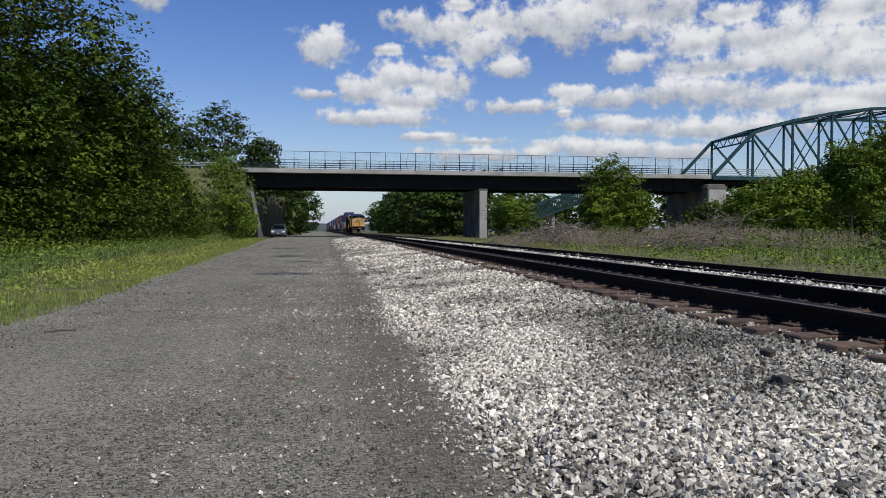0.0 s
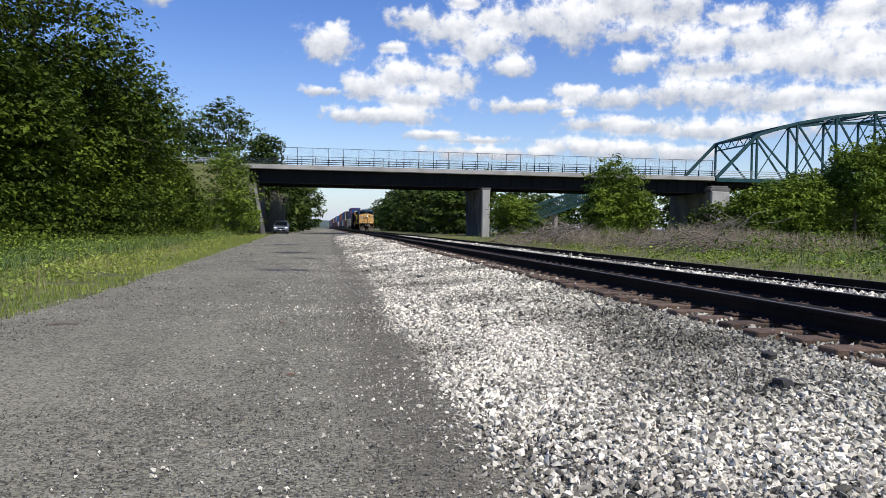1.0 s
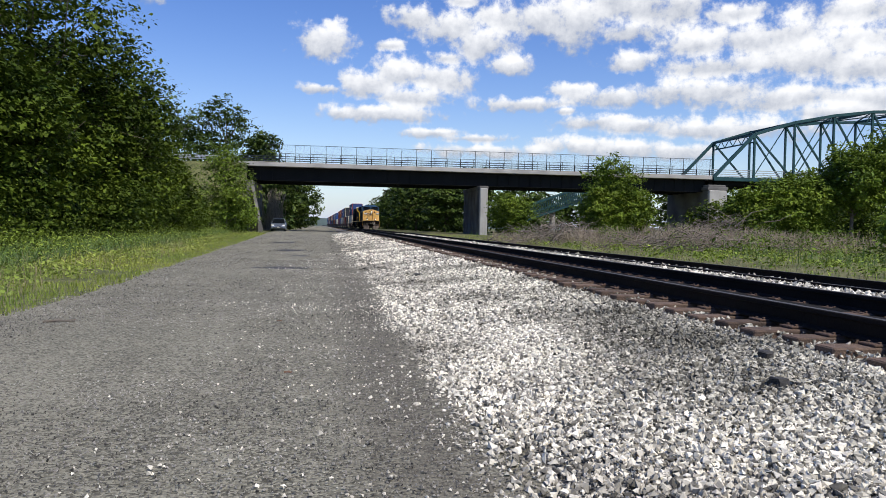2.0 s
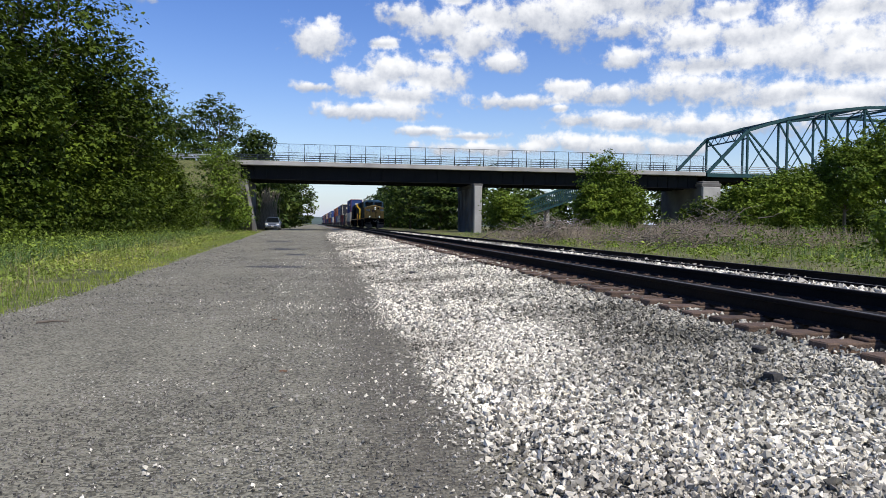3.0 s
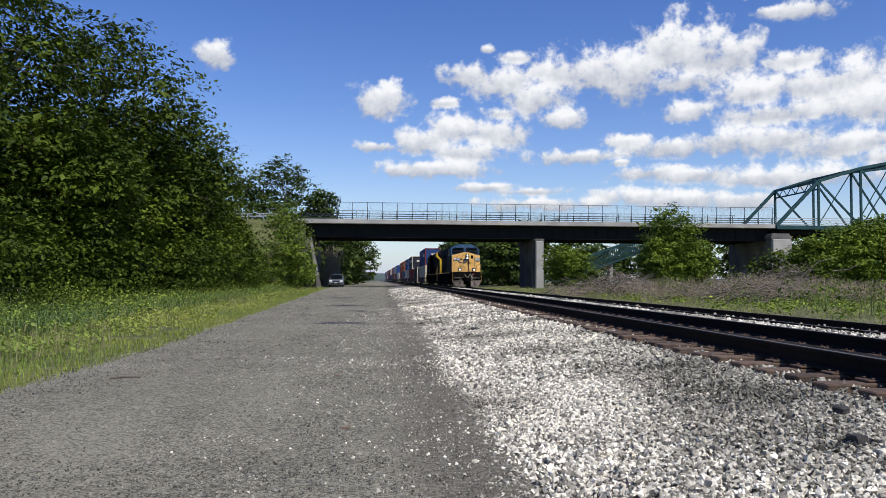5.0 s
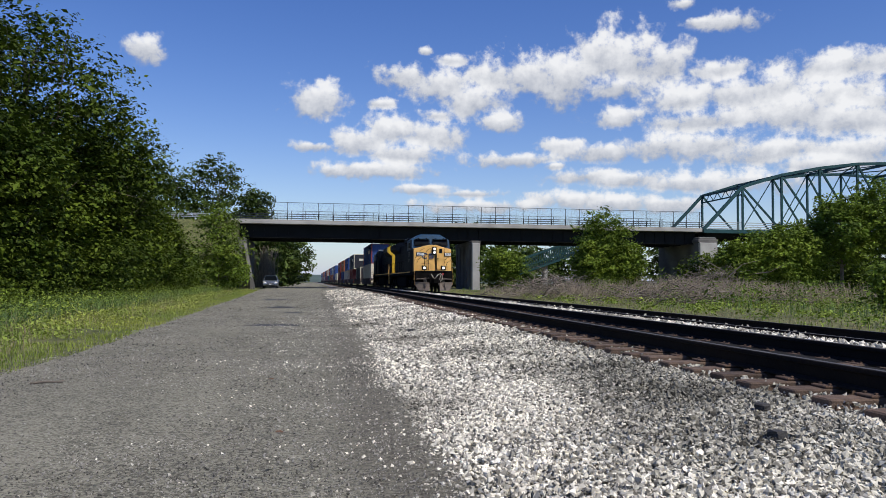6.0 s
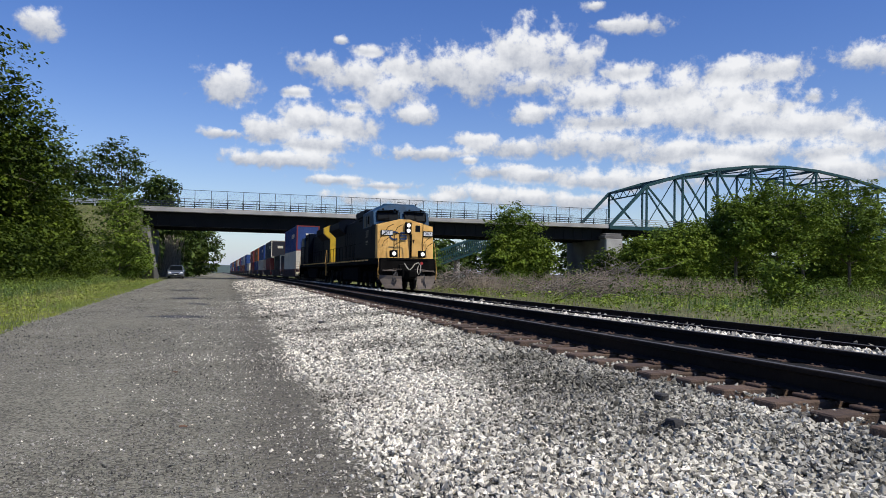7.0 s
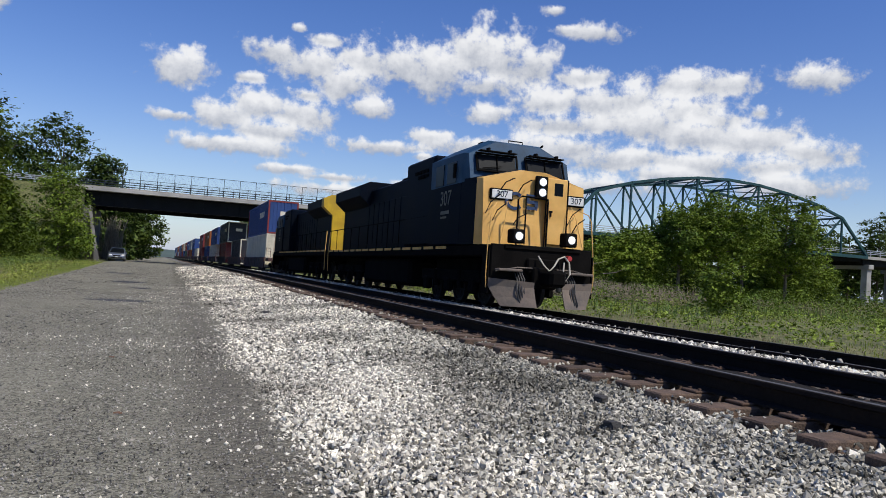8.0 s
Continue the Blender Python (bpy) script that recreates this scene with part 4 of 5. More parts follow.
def build_loco(name, number, label, rear, spin):
    """A six-axle diesel. Front at y = 0 facing -y, rail head at z = 0."""
    L = root(name, pose(0, 0, 0), label, "locomotive")
    lamp = M_LAMP if spin else M_CHROME
    # platform
    s = Shape().box(0, 11.0, 1.50, 3.0, 20.6, 0.30, 0.03)
    part("underframe", s, M_BLACK, L)
    for sx in (-1, 1):
        st = Shape()
        for k in range(15):
            st.box(sx * 1.502, 4.2 + k * 1.15, 1.6, 0.012, 0.9, 0.085)
        part("sill_stripe", st, M_YELLOW, L, "yellow stripe on the walkway edge")
    # pilot and plow
    part("pilot", Shape().box(0, 0.62, 1.18, 2.9, 0.12, 0.98, 0.02), M_BLACK, L)
    for sx in (-1, 1):
        s = Shape()
        rings = []
        for u in np.linspace(0, 1, 5):
            x, xb = sx * (0.40 + 1.10 * u), sx * (0.40 + 0.82 * u)
            y, zt = 0.10 + 0.40 * u, 0.74 + 0.06 * u
            rings.append([(xb, y - 0.16, 0.11), ((x + xb) / 2, y - 0.04, 0.34), (x, y + 0.06, 0.60), (x, y + 0.05, zt), (x, y + 0.09, zt), (x, y + 0.10, 0.60), ((x + xb) / 2, y, 0.34), (xb, y - 0.12, 0.11)])
        s.loft(rings)
        part("plow", s, M_PLOW, L, "dusty steel snow plow blade")
    # coupler
    s = Shape().box(0, 0.3, 0.86, 0.32, 0.9, 0.36, 0.05).box(0.06, -0.12, 0.86, 0.46, 0.28, 0.42, 0.08).box(0, 0.5, 0.86, 0.7, 0.3, 0.55, 0.04)
    part("coupler", s, M_BLACK, L)
    # nose: hipped front in yellow, cheeks in the shaded blue
    def nose_ring(y, w, ze, zc, z0=1.66):
        return [(-w, y, z0), (-w, y, ze), (-0.30, y - 0.06, zc), (0.30, y - 0.06, zc), (w, y, ze), (w, y, z0)]
    s = Shape().loft([[(p[0], 0.98 + 0.20 * (p[2] - 1.66) / 2.0 + 0.10 * abs(p[0]) / 1.5, p[2]) for p in nose_ring(0, 1.50, 3.40, 3.70)], nose_ring(1.62, 1.53, 3.44, 3.76)])
    part("nose", s, M_YELLOW, L, "bright yellow wide nose")
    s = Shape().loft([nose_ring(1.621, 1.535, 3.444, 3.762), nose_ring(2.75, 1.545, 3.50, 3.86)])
    part("nose_back", s, M_BLUE_SHADED, L)
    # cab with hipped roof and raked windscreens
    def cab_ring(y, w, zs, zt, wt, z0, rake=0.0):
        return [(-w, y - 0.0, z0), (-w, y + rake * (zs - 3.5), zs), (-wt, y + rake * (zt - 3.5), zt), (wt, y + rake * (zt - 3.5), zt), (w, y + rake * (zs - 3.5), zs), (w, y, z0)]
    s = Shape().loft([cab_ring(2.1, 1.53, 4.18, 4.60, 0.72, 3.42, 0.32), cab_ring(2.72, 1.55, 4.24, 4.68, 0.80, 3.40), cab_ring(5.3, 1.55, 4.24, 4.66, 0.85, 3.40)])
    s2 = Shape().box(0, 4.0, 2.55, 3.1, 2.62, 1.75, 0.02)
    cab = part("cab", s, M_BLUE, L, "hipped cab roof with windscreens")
    part("cab_side", s2, M_BLUE_SHADED, L)
    for sx in (-1, 1):
        c = Matrix.Translation((sx * 0.74, 2.185, 3.96)) @ pose(0, 0, 0, -18, 0, sx * 2.0)
        part("windscreen", Shape().box(0, 0, 0, 1.12, 0.05, 0.46, 0.06), M_GLASS, cab, "dark windscreen glass", at=c)
        fr = Shape()
        for zz in (-0.26, 0.26):
            fr.box(0, -0.02, zz, 1.24, 0.05, 0.05, 0.01)
        for xx in (-0.6, 0.6):
            fr.box(xx, -0.02, 0, 0.05, 0.05, 0.54, 0.01)
        fr.beam((-0.45, -0.06, -0.2), (0.1, -0.07, -0.12), 0.02, 0.02).beam((0.0, -0.04, -0.26), (0.0, -0.05, 0.26), 0.025, 0.025)
        part("window_frame", fr, M_BLACK, cab, "black frame with wipers", at=c)
        vs = Shape().box(sx * 0.74, 2.16, 4.27, 1.1, 0.22, 0.03).box(sx * 0.4, 2.1, 4.3, 0.06, 0.16, 0.1).box(sx * 1.05, 2.1, 4.3, 0.06, 0.16, 0.1)
        part("sun_visor", vs, M_BLACK, cab)
        part("side_window", Shape().box(sx * 1.548, 3.5, 3.75, 0.03, 0.75, 0.62, 0.03).box(sx * 1.552, 4.5, 3.75, 0.03, 0.7, 0.62, 0.03), M_GLASS, cab)
        part("mirror", Shape().box(sx * 1.66, 3.0, 3.75, 0.05, 0.16, 0.42, 0.02), M_BLACK, cab)
        # number boards with digits
        nbx, nbw = (-1.0, 0.66) if sx < 0 else (1.21, 0.56)
        nb = part("number_board", Shape().box(nbx, 1.18, 3.00, nbw, 0.12, 0.30, 0.03), M_BLACK, L, "framed white number board")
        part("panel", Shape().box(nbx, 1.125, 3.00, nbw - 0.08, 0.03, 0.22, 0.01), M_WHITE, nb)
        lettering(number, 0.23, M_INK, nb, pose(nbx, 1.106, 3.00))
        # ditch lights
        dl = part("ditch_light", Shape().box(sx * 0.76, 0.62, 1.90, 0.36, 0.34, 0.36, 0.03), M_BLACK, L, "boxed ditch light, lit")
        part("lens", Shape().tube([(sx * 0.76, 0.43, 1.90), (sx * 0.76, 0.46, 1.90)], 0.10, 16), lamp, dl)
        part("lamp_rim", Shape().tube([(sx * 0.76, 0.44, 1.90), (sx * 0.76, 0.455, 1.90)], 0.115, 16), M_CHROME, dl)
        # steps and handrails at the corner
        st = Shape()
        for k in range(4):
            st.box(sx * 1.28, 0.78, 0.42 + k * 0.30, 0.44, 0.30, 0.035)
        st.box(sx * 1.50, 0.78, 0.95, 0.03, 0.42, 1.1)
        part("steps", st, M_BLACK, L)
        part("handrail", Shape().tube([(sx * 1.53, 0.62, 0.55), (sx * 1.56, 0.6, 0.9), (sx * 1.53, 0.64, 1.6), (sx * 1.46, 0.68, 2.45), (sx * 1.38, 0.72, 2.62), (sx * 1.2, 0.98, 2.75)], 0.014, 6), M_YELLOW, L, "yellow grab rail")
        part("handrail", Shape().tube([(sx * 1.18, 0.62, 0.75), (sx * 1.2, 0.6, 1.1), (sx * 1.2, 0.62, 1.7), (sx * 1.02, 0.74, 2.5), (sx * 0.95, 0.9, 2.8)], 0.014, 6), M_YELLOW, L, "yellow grab rail")
        part("uncoupling_lever", Shape().tube([(sx * 0.2, 0.45, 1.1), (sx * 0.8, 0.35, 1.1), (sx * 1.4, 0.35, 0.98)], 0.018, 6), M_PLOW, L)
        for k in range(4):
            x = sx * (0.62 + 0.07 * k)
            part("air_hose", Shape().tube([(x, 0.55, 1.05), (x + 0.03, 0.35, 0.8), (x - 0.02, 0.22, 0.5), (x + 0.02 * k, 0.18, 0.22), (x + 0.04, 0.2, 0.16)], 0.022, 6), M_HOSE, L)
        # walkway railing along the hood
        rl = Shape().tube([(sx * 1.46, 5.8, 2.62), (sx * 1.46, 20.8, 2.62)], 0.018, 6)
        for k in range(11):
            rl.tube([(sx * 1.46, 5.8 + k * 1.5, 1.65), (sx * 1.46, 5.8 + k * 1.5, 2.62)], 0.016, 5)
        part("walkway_railing", rl, M_BLACK, L)
        rr = Shape().tube([(sx * 1.5, 20.9, 0.6), (sx * 1.52, 20.95, 1.6), (sx * 1.46, 20.9, 2.6)], 0.022, 6)
        part("handrail", rr, M_YELLOW, L, "yellow grab rail")
        # lettering on the cab side
        lettering(number, 0.62, M_LETTER, L, pose(sx * 1.557, 3.9, 3.02, 0, 0, -90 if sx < 0 else 90))
        part("logo_bar", Shape().box(sx * 1.557, 3.9, 2.62, 0.008, 0.7, 0.10).box(sx * 1.557, 4.0, 2.48, 0.008, 0.5, 0.06), M_LETTER, L)
    # headlights in their recess, door, handrail
    hp = part("headlight_panel", Shape().box(0.12, 1.09, 3.27, 0.34, 0.14, 0.62, 0.02), M_BLACK, L, "recessed twin headlights, lit")
    for dz in (0.15, -0.13):
        part("lens", Shape().tube([(0.12, 0.99, 3.27 + dz), (0.12, 1.03, 3.27 + dz)], 0.10, 16), lamp, hp)
        part("lamp_rim", Shape().tube([(0.12, 1.0, 3.27 + dz), (0.12, 1.015, 3.27 + dz)], 0.115, 16), M_CHROME, hp)
    d = part("nose_door", Shape().box(0.58, 1.06, 2.66, 0.62, 0.06, 1.78, 0.02), M_YELLOW, L, "yellow nose door with a small window")
    part("door_window", Shape().box(0.62, 1.035, 3.26, 0.26, 0.03, 0.34, 0.06), M_GLASS, d)
    part("door_handle", Shape().box(0.40, 1.02, 2.65, 0.1, 0.04, 0.05).box(0.40, 1.02, 2.58, 0.04, 0.05, 0.14), M_BLACK, d)
    seam = Shape()
    for x in (0.255, 0.905):
        seam.box(x, 1.035, 2.62, 0.025, 0.03, 1.85)
    for x in (-0.35, 0.29):
        seam.box(x, 0.99, 2.35, 0.03, 0.03, 1.25)
    part("door_jamb", seam, M_BLACK, L)
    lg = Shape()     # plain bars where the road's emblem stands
    for k in range(10):
        a, b = math.pi * (0.25 + 1.5 * k / 10), math.pi * (0.25 + 1.5 * (k + 1) / 10)
        lg.beam((-0.62 + 0.24 * math.cos(a), 1.135, 2.86 + 0.2 * math.sin(a)), (-0.62 + 0.24 * math.cos(b), 1.135, 2.86 + 0.2 * math.sin(b)), 0.085, 0.03, up=(0, 1, 0))
    lg.box(-0.13, 1.10, 3.02, 0.34, 0.02, 0.09).box(-0.25, 1.10, 2.94, 0.09, 0.02, 0.14).box(-0.13, 1.10, 2.86, 0.34, 0.02, 0.09).box(-0.0, 1.10, 2.77, 0.09, 0.02, 0.14).box(-0.13, 1.10, 2.70, 0.34, 0.02, 0.09)
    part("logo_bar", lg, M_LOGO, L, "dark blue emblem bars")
    fr = Shape().tube([(-0.72, 0.7, 1.66), (-0.72, 0.7, 2.86), (-0.62, 0.7, 2.95), (0.08, 0.7, 2.95), (0.14, 0.7, 2.88), (0.14, 0.7, 1.66)], 0.024, 6)
    part("front_railing", fr, M_BLACK, L)
    # black bars added as the slanting handrail shadows across the nose
    for x, z, a in ((-1.3, 2.75, 0.5), (-1.1, 2.55, 0.45), (-0.9, 3.3, 0.3), (-0.4, 3.28, 0.35), (-0.5, 2.4, 0.3), (1.1, 2.6, 0.45), (1.25, 2.35, 0.4)):
        gr = Shape().tube([(x - 0.2, 0.98, z - a * 0.6), (x - 0.1, 0.92, z), (x + 0.12, 0.92, z + a * 0.4), (x + 0.2, 1.02, z + a * 0.45)], 0.016, 5)
        part("shadow_bar", gr, M_BLACK, L)
    lc = Shape().tube([(-0.22, 0.38, 1.42), (-0.12, 0.24, 1.2), (0.02, 0.18, 1.05), (0.15, 0.20, 1.18), (0.3, 0.26, 1.38), (0.5, 0.31, 1.45), (0.62, 0.26, 1.3), (0.6, 0.16, 1.0), (0.48, 0.14, 0.82), (0.42, 0.20, 1.0), (0.5, 0.31, 1.3)], 0.022, 6)
    part("jumper_cable", lc, M_CABLE, L, "pale looping jumper cable")
    part("red_valve", Shape().tube([(0.72, 0.42, 1.42), (0.72, 0.56, 1.42)], 0.07, 10), M_RED, L)
    for sx in (-1, 1):
        part("step_light", Shape().box(sx * 1.22, 0.60, 1.52, 0.30, 0.06, 0.12, 0.02), M_PLOW, L)
        part("platform_bracket", Shape().box(sx * 1.02, 0.40, 1.02, 0.66, 0.28, 0.07, 0.02), M_PLOW, L, "dusty end step")
        part("corner_post", Shape().box(sx * 1.42, 0.70, 1.0, 0.10, 0.22, 1.25, 0.02), M_BLACK, L)
    part("draft_box", Shape().box(0, 0.56, 1.16, 0.95, 0.24, 0.40, 0.04), M_BLACK, L)
    part("glad_hand", Shape().box(0.34, 0.24, 0.62, 0.12, 0.12, 0.2, 0.03), M_HOSE, L)
    part("deck_lip", Shape().box(0, 0.72, 1.62, 2.2, 0.4, 0.12, 0.02), M_BLACK, L)
    # roof fittings
    rf = Shape().tube([(-0.1, 2.9, 4.66), (-0.1, 2.9, 4.78), (0.35, 2.9, 4.78), (0.35, 2.9, 4.66)], 0.018, 6)
    part("roof_vent", Shape().box(-0.75, 3.3, 4.66, 0.12, 0.3, 0.1), M_BLACK, L)
    part("roof_box", Shape().box(-0.3, 4.4, 4.70, 0.2, 0.5, 0.12), M_BLACK, L)
    part("horn", Shape().tube([(0.9, 2.9, 4.5), (0.95, 2.9, 4.70), (0.95, 2.78, 4.73)], 0.03, 6), M_BLACK, L)
    part("roof_antenna", rf, M_BLACK, L)
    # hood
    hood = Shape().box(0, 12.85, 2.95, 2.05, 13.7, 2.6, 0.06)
    part("hood", hood, M_BLUE_SHADED, L, "dark blue engine hood with doors")
    part("equipment_cabin", Shape().box(0, 6.75, 3.1, 2.95, 2.9, 2.86, 0.08), M_BLUE_SHADED, L)
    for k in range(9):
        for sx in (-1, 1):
            part("hood_door", Shape().box(sx * 1.03, 9.0 + k * 0.78, 2.75, 0.03, 0.70, 1.7, 0.01), M_BLUE_SHADED, L)
    for sx in (-1, 1):
        for k in range(7):
            part("louvre", Shape().box(sx * 1.48, 6.0 + 0.35 * (k % 4), 4.1 - 0.16 * (k // 4), 0.04, 0.3, 0.1), M_BLACK, L)
    part("exhaust_stack", Shape().box(0, 11.6, 4.35, 0.9, 1.3, 0.42, 0.05), M_BLACK, L)
    w = Shape()
    rings = []
    for y in (14.8, 19.5):
        rings.append([(-1.05, y, 3.55), (-1.52, y, 3.98), (-1.52, y, 4.42), (-1.1, y, 4.62), (1.1, y, 4.62), (1.52, y, 4.42), (1.52, y, 3.98), (1.05, y, 3.55)])
    w.loft(rings)
    part("radiator_housing", w, M_BLUE_SHADED, L, "overhanging radiator housing")
    # tank and trucks
    part("fuel_tank", Shape().box(0, 10.8, 0.80, 2.7, 6.2, 0.95, 0.12), M_BLACK, L)
    for ty in (4.3, 17.4):
        f = Shape()
        for sx in (-1, 1):
            f.box(sx * 1.12, ty, 0.80, 0.16, 4.9, 0.34, 0.04)
            for k in (-1.95, 0, 1.95):
                f.box(sx * 1.15, ty + k, 0.53, 0.2, 0.42, 0.42, 0.05)
            for k in (-1.0, 1.0):
                f.tube([(sx * 1.18, ty + k, 0.45), (sx * 1.18, ty + k, 0.95)], 0.11, 8)
        f.box(0, ty, 1.1, 1.9, 3.5, 0.45, 0.05)
        part("truck_frame", f, M_BLACK, L)
        for k in (-1.95, 0, 1.95):
            ws = part("wheelset", WHEELSET, M_STEELWHEEL, L, at=pose(0, ty + k, 0.53))
            if spin:
                SPINNING.append((ws, ty + k, 0.53))
    end_paint = M_YELLOW_WORN if rear == "yellow" else M_BLUE_SHADED
    part("rear_wall", Shape().box(0, 19.76, 2.75, 2.07, 0.14, 2.2, 0.03), end_paint, L, f"{rear} painted end of the hood")
    cap = Shape().loft([[(-1.06, y, 3.56), (-1.53, y, 3.98), (-1.53, y, 4.43), (-1.1, y, 4.63), (1.1, y, 4.63), (1.53, y, 4.43), (1.53, y, 3.98), (1.06, y, 3.56)] for y in (19.2, 19.82)])
    part("radiator_end", cap, end_paint, L, f"{rear} painted end of the radiator housing")
    return L


M_YELLOW_WORN = material("loco_end_yellow", (0.66, 0.43, 0.03), rough=0.45, spread=0.15, scale=1.5, grain=12, bump=0.04, tint=(0.50, 0.31, 0.03), spec=0.3)
TRAIN_START, TRAIN_SPEED = 180.4, 20.46     # leading end at 0 s, metres a second
CARRIED = []      # (thing, distance of its origin behind the leading end, height above the rail)

lead = build_loco("lead_locomotive", "307", "dark blue freight locomotive with yellow nose and lit headlights", "dark blue", True)
CARRIED.append((lead, 0.0, 0.0))
second = build_loco("trailing_locomotive", "522", "dark blue freight locomotive running long hood first, yellow end", "yellow", False)
CARRIED.append((second, 42.7, 0.0))      # coupled back to front


def build_well_car(name, label):
    """Well car: 0 at its front coupler, 21.4 long."""
    c = root(name, pose(0, 0, 0), label, "freight car", group="well cars of the train")
    for sx in (-1, 1):
        s = Shape().box(sx * 1.42, 10.7, 0.78, 0.10, 17.2, 0.80, 0.02).box(sx * 1.38, 10.7, 1.2, 0.2, 17.2, 0.08).box(sx * 1.38, 10.7, 0.38, 0.2, 17.2, 0.08)
        for k in range(12):
            s.box(sx * 1.48, 3.0 + k * 1.4, 0.78, 0.04, 0.08, 0.72)
        part("side_sill", s, M_WELL, c)
    part("floor", Shape().box(0, 10.7, 0.36, 2.7, 16.6, 0.08), M_WELL, c)
    for y0, y1 in ((0.5, 2.3), (19.1, 20.9)):
        part("end_platform", Shape().box(0, (y0 + y1) / 2, 1.05, 2.6, y1 - y0, 0.3, 0.03), M_WELL, c)
        t = Shape().box(0, (y0 + y1) / 2, 0.6, 2.1, 1.2, 0.3, 0.04)
        part("truck_frame", t, M_BLACK, c)
        for k in (-0.85, 0.85):
            part("wheelset", WHEELSET, M_STEELWHEEL, c, at=pose(0, (y0 + y1) / 2 + k, 0.46) @ Matrix.Diagonal((1, 0.86, 0.86, 1)))
    for sx in (-1, 1):
        s = Shape()
        for k in range(4):
            s.box(sx * 1.3, 0.5, 1.25 + 0.25 * k, 0.36, 0.03, 0.03)
        s.box(sx * 1.3 - 0.18, 0.5, 1.6, 0.03, 0.04, 0.9).box(sx * 1.3 + 0.18, 0.5, 1.6, 0.03, 0.04, 0.9)
        part("ladder", s, M_WELL, c)
    return c


M_WELL = material("well_car_paint", (0.10, 0.045, 0.035), rough=0.75, spread=0.3, scale=1.0, grain=12, bump=0.05, tint=(0.05, 0.035, 0.03))


def container_mats():
    def c(n, rgb):
        return material(n, rgb, rough=0.6, spread=0.2, scale=0.8, grain=10, bump=0.04)
    return {"blue": c("container_blue", (0.02, 0.06, 0.21)), "red": c("container_red", (0.25, 0.035, 0.028)), "cream": c("container_cream", (0.74, 0.67, 0.50)),
            "orange": c("container_orange", (0.40, 0.12, 0.025)), "black": c("container_black", (0.018, 0.02, 0.028)), "green": c("container_green", (0.05, 0.14, 0.09)),
            "grey": c("container_grey", (0.25, 0.26, 0.27))}


CONT = container_mats()


def build_container(color, post, length, word=""):
    """Corrugated box: front end at y = 0, floor at z = 0."""
    c = root("shipping_container", pose(0, 0, 0), f"corrugated {color} steel container with {post} corner posts", "container", group="containers of the train")
    h, w = 2.88, 2.55
    s = Shape().box(0, length / 2, h / 2, w - 0.1, length - 0.1, h - 0.12)
    part("body", s, CONT[color], c)
    for y in (0.06, length - 0.06):
        fr = Shape()
        for sx in (-1, 1):
            fr.box(sx * (w / 2 - 0.05), y, h / 2, 0.13, 0.13, h, 0.01)
        fr.box(0, y, h - 0.06, w, 0.12, 0.12).box(0, y, 0.07, w, 0.12, 0.14)
        part("end_frame", fr, CONT[post], c)
    for sx in (-1, 1):
        for z in (0.07, h - 0.06):
            part("side_rail", Shape().box(sx * (w / 2 - 0.04), length / 2, z, 0.09, length, 0.12), CONT[color], c)
    rib = Shape()
    n = int(length / 0.34)
    for sx in (-1, 1):
        for k in range(n):
            rib.box(sx * (w / 2 - 0.035), 0.35 + k * (length - 0.6) / n, h / 2, 0.045, 0.16, h - 0.3)
    for k in range(8):
        rib.box(-1.05 + k * 0.3, 0.035, h / 2, 0.15, 0.05, h - 0.3)
    part("corrugation", rib, CONT[color], c)
    if word:
        for k in range(4):
            part("marking_bar", Shape().box(-w / 2 - 0.012, 3.0 + k * 0.9, h * 0.62, 0.012, 0.6, 0.5), CONT["cream"], c, "pale unreadable marking")
        part("marking_bar", Shape().box(0.2, -0.005, h * 0.62, 0.9, 0.012, 0.4), CONT["cream"], c, "pale unreadable marking")
    return c


CONSIST = [("cream", "cream", "blue", "red"), ("black", "cream", None, None), ("red", "red", "black", "cream"), ("cream", "cream", "blue", "blue"),
           ("blue", "blue", "orange", "orange"), ("red", "red", "red", "red"), ("cream", "cream", None, None), ("blue", "blue", "blue", "blue"),
           ("orange", "orange", "grey", "grey"), ("red", "red", "blue", "blue"), ("green", "green", "red", "red"), ("blue", "blue", "cream", "cream"),
           ("red", "red", "orange", "orange"), ("blue", "blue", "black", "black"), ("red", "red", "blue", "blue"), ("cream", "cream", "orange", "orange"),
           ("blue", "blue", "red", "red"), ("red", "red", "grey", "grey"), ("cream", "cream", "blue", "blue"), ("blue", "blue", "blue", "blue")]
first_car = None
boxes_made = {}
for i, (low, lp, up, upp) in enumerate(CONSIST):
    back = 46.2 + i * 21.5
    if first_car is None:
        car = first_car = build_well_car("well_car", "rust brown intermodal well car with stacked containers")
    else:
        car = copy_thing(first_car, pose(0, 0, 0))
    CARRIED.append((car, back, 0.0))
    for level, (col, post) in enumerate(((low, lp), (up, upp))):
        if col is None:
            continue
        key = (col, post, level)
        length = 12.2 if level == 0 and i else 16.15
        if key in boxes_made:
            box = copy_thing(boxes_made[key], pose(0, 0, 0))
        else:
            box = boxes_made[key] = build_container(col, post, length, "x" if level else "")
        CARRIED.append((box, back + (21.4 - length) / 2, 0.42 + level * 2.89))


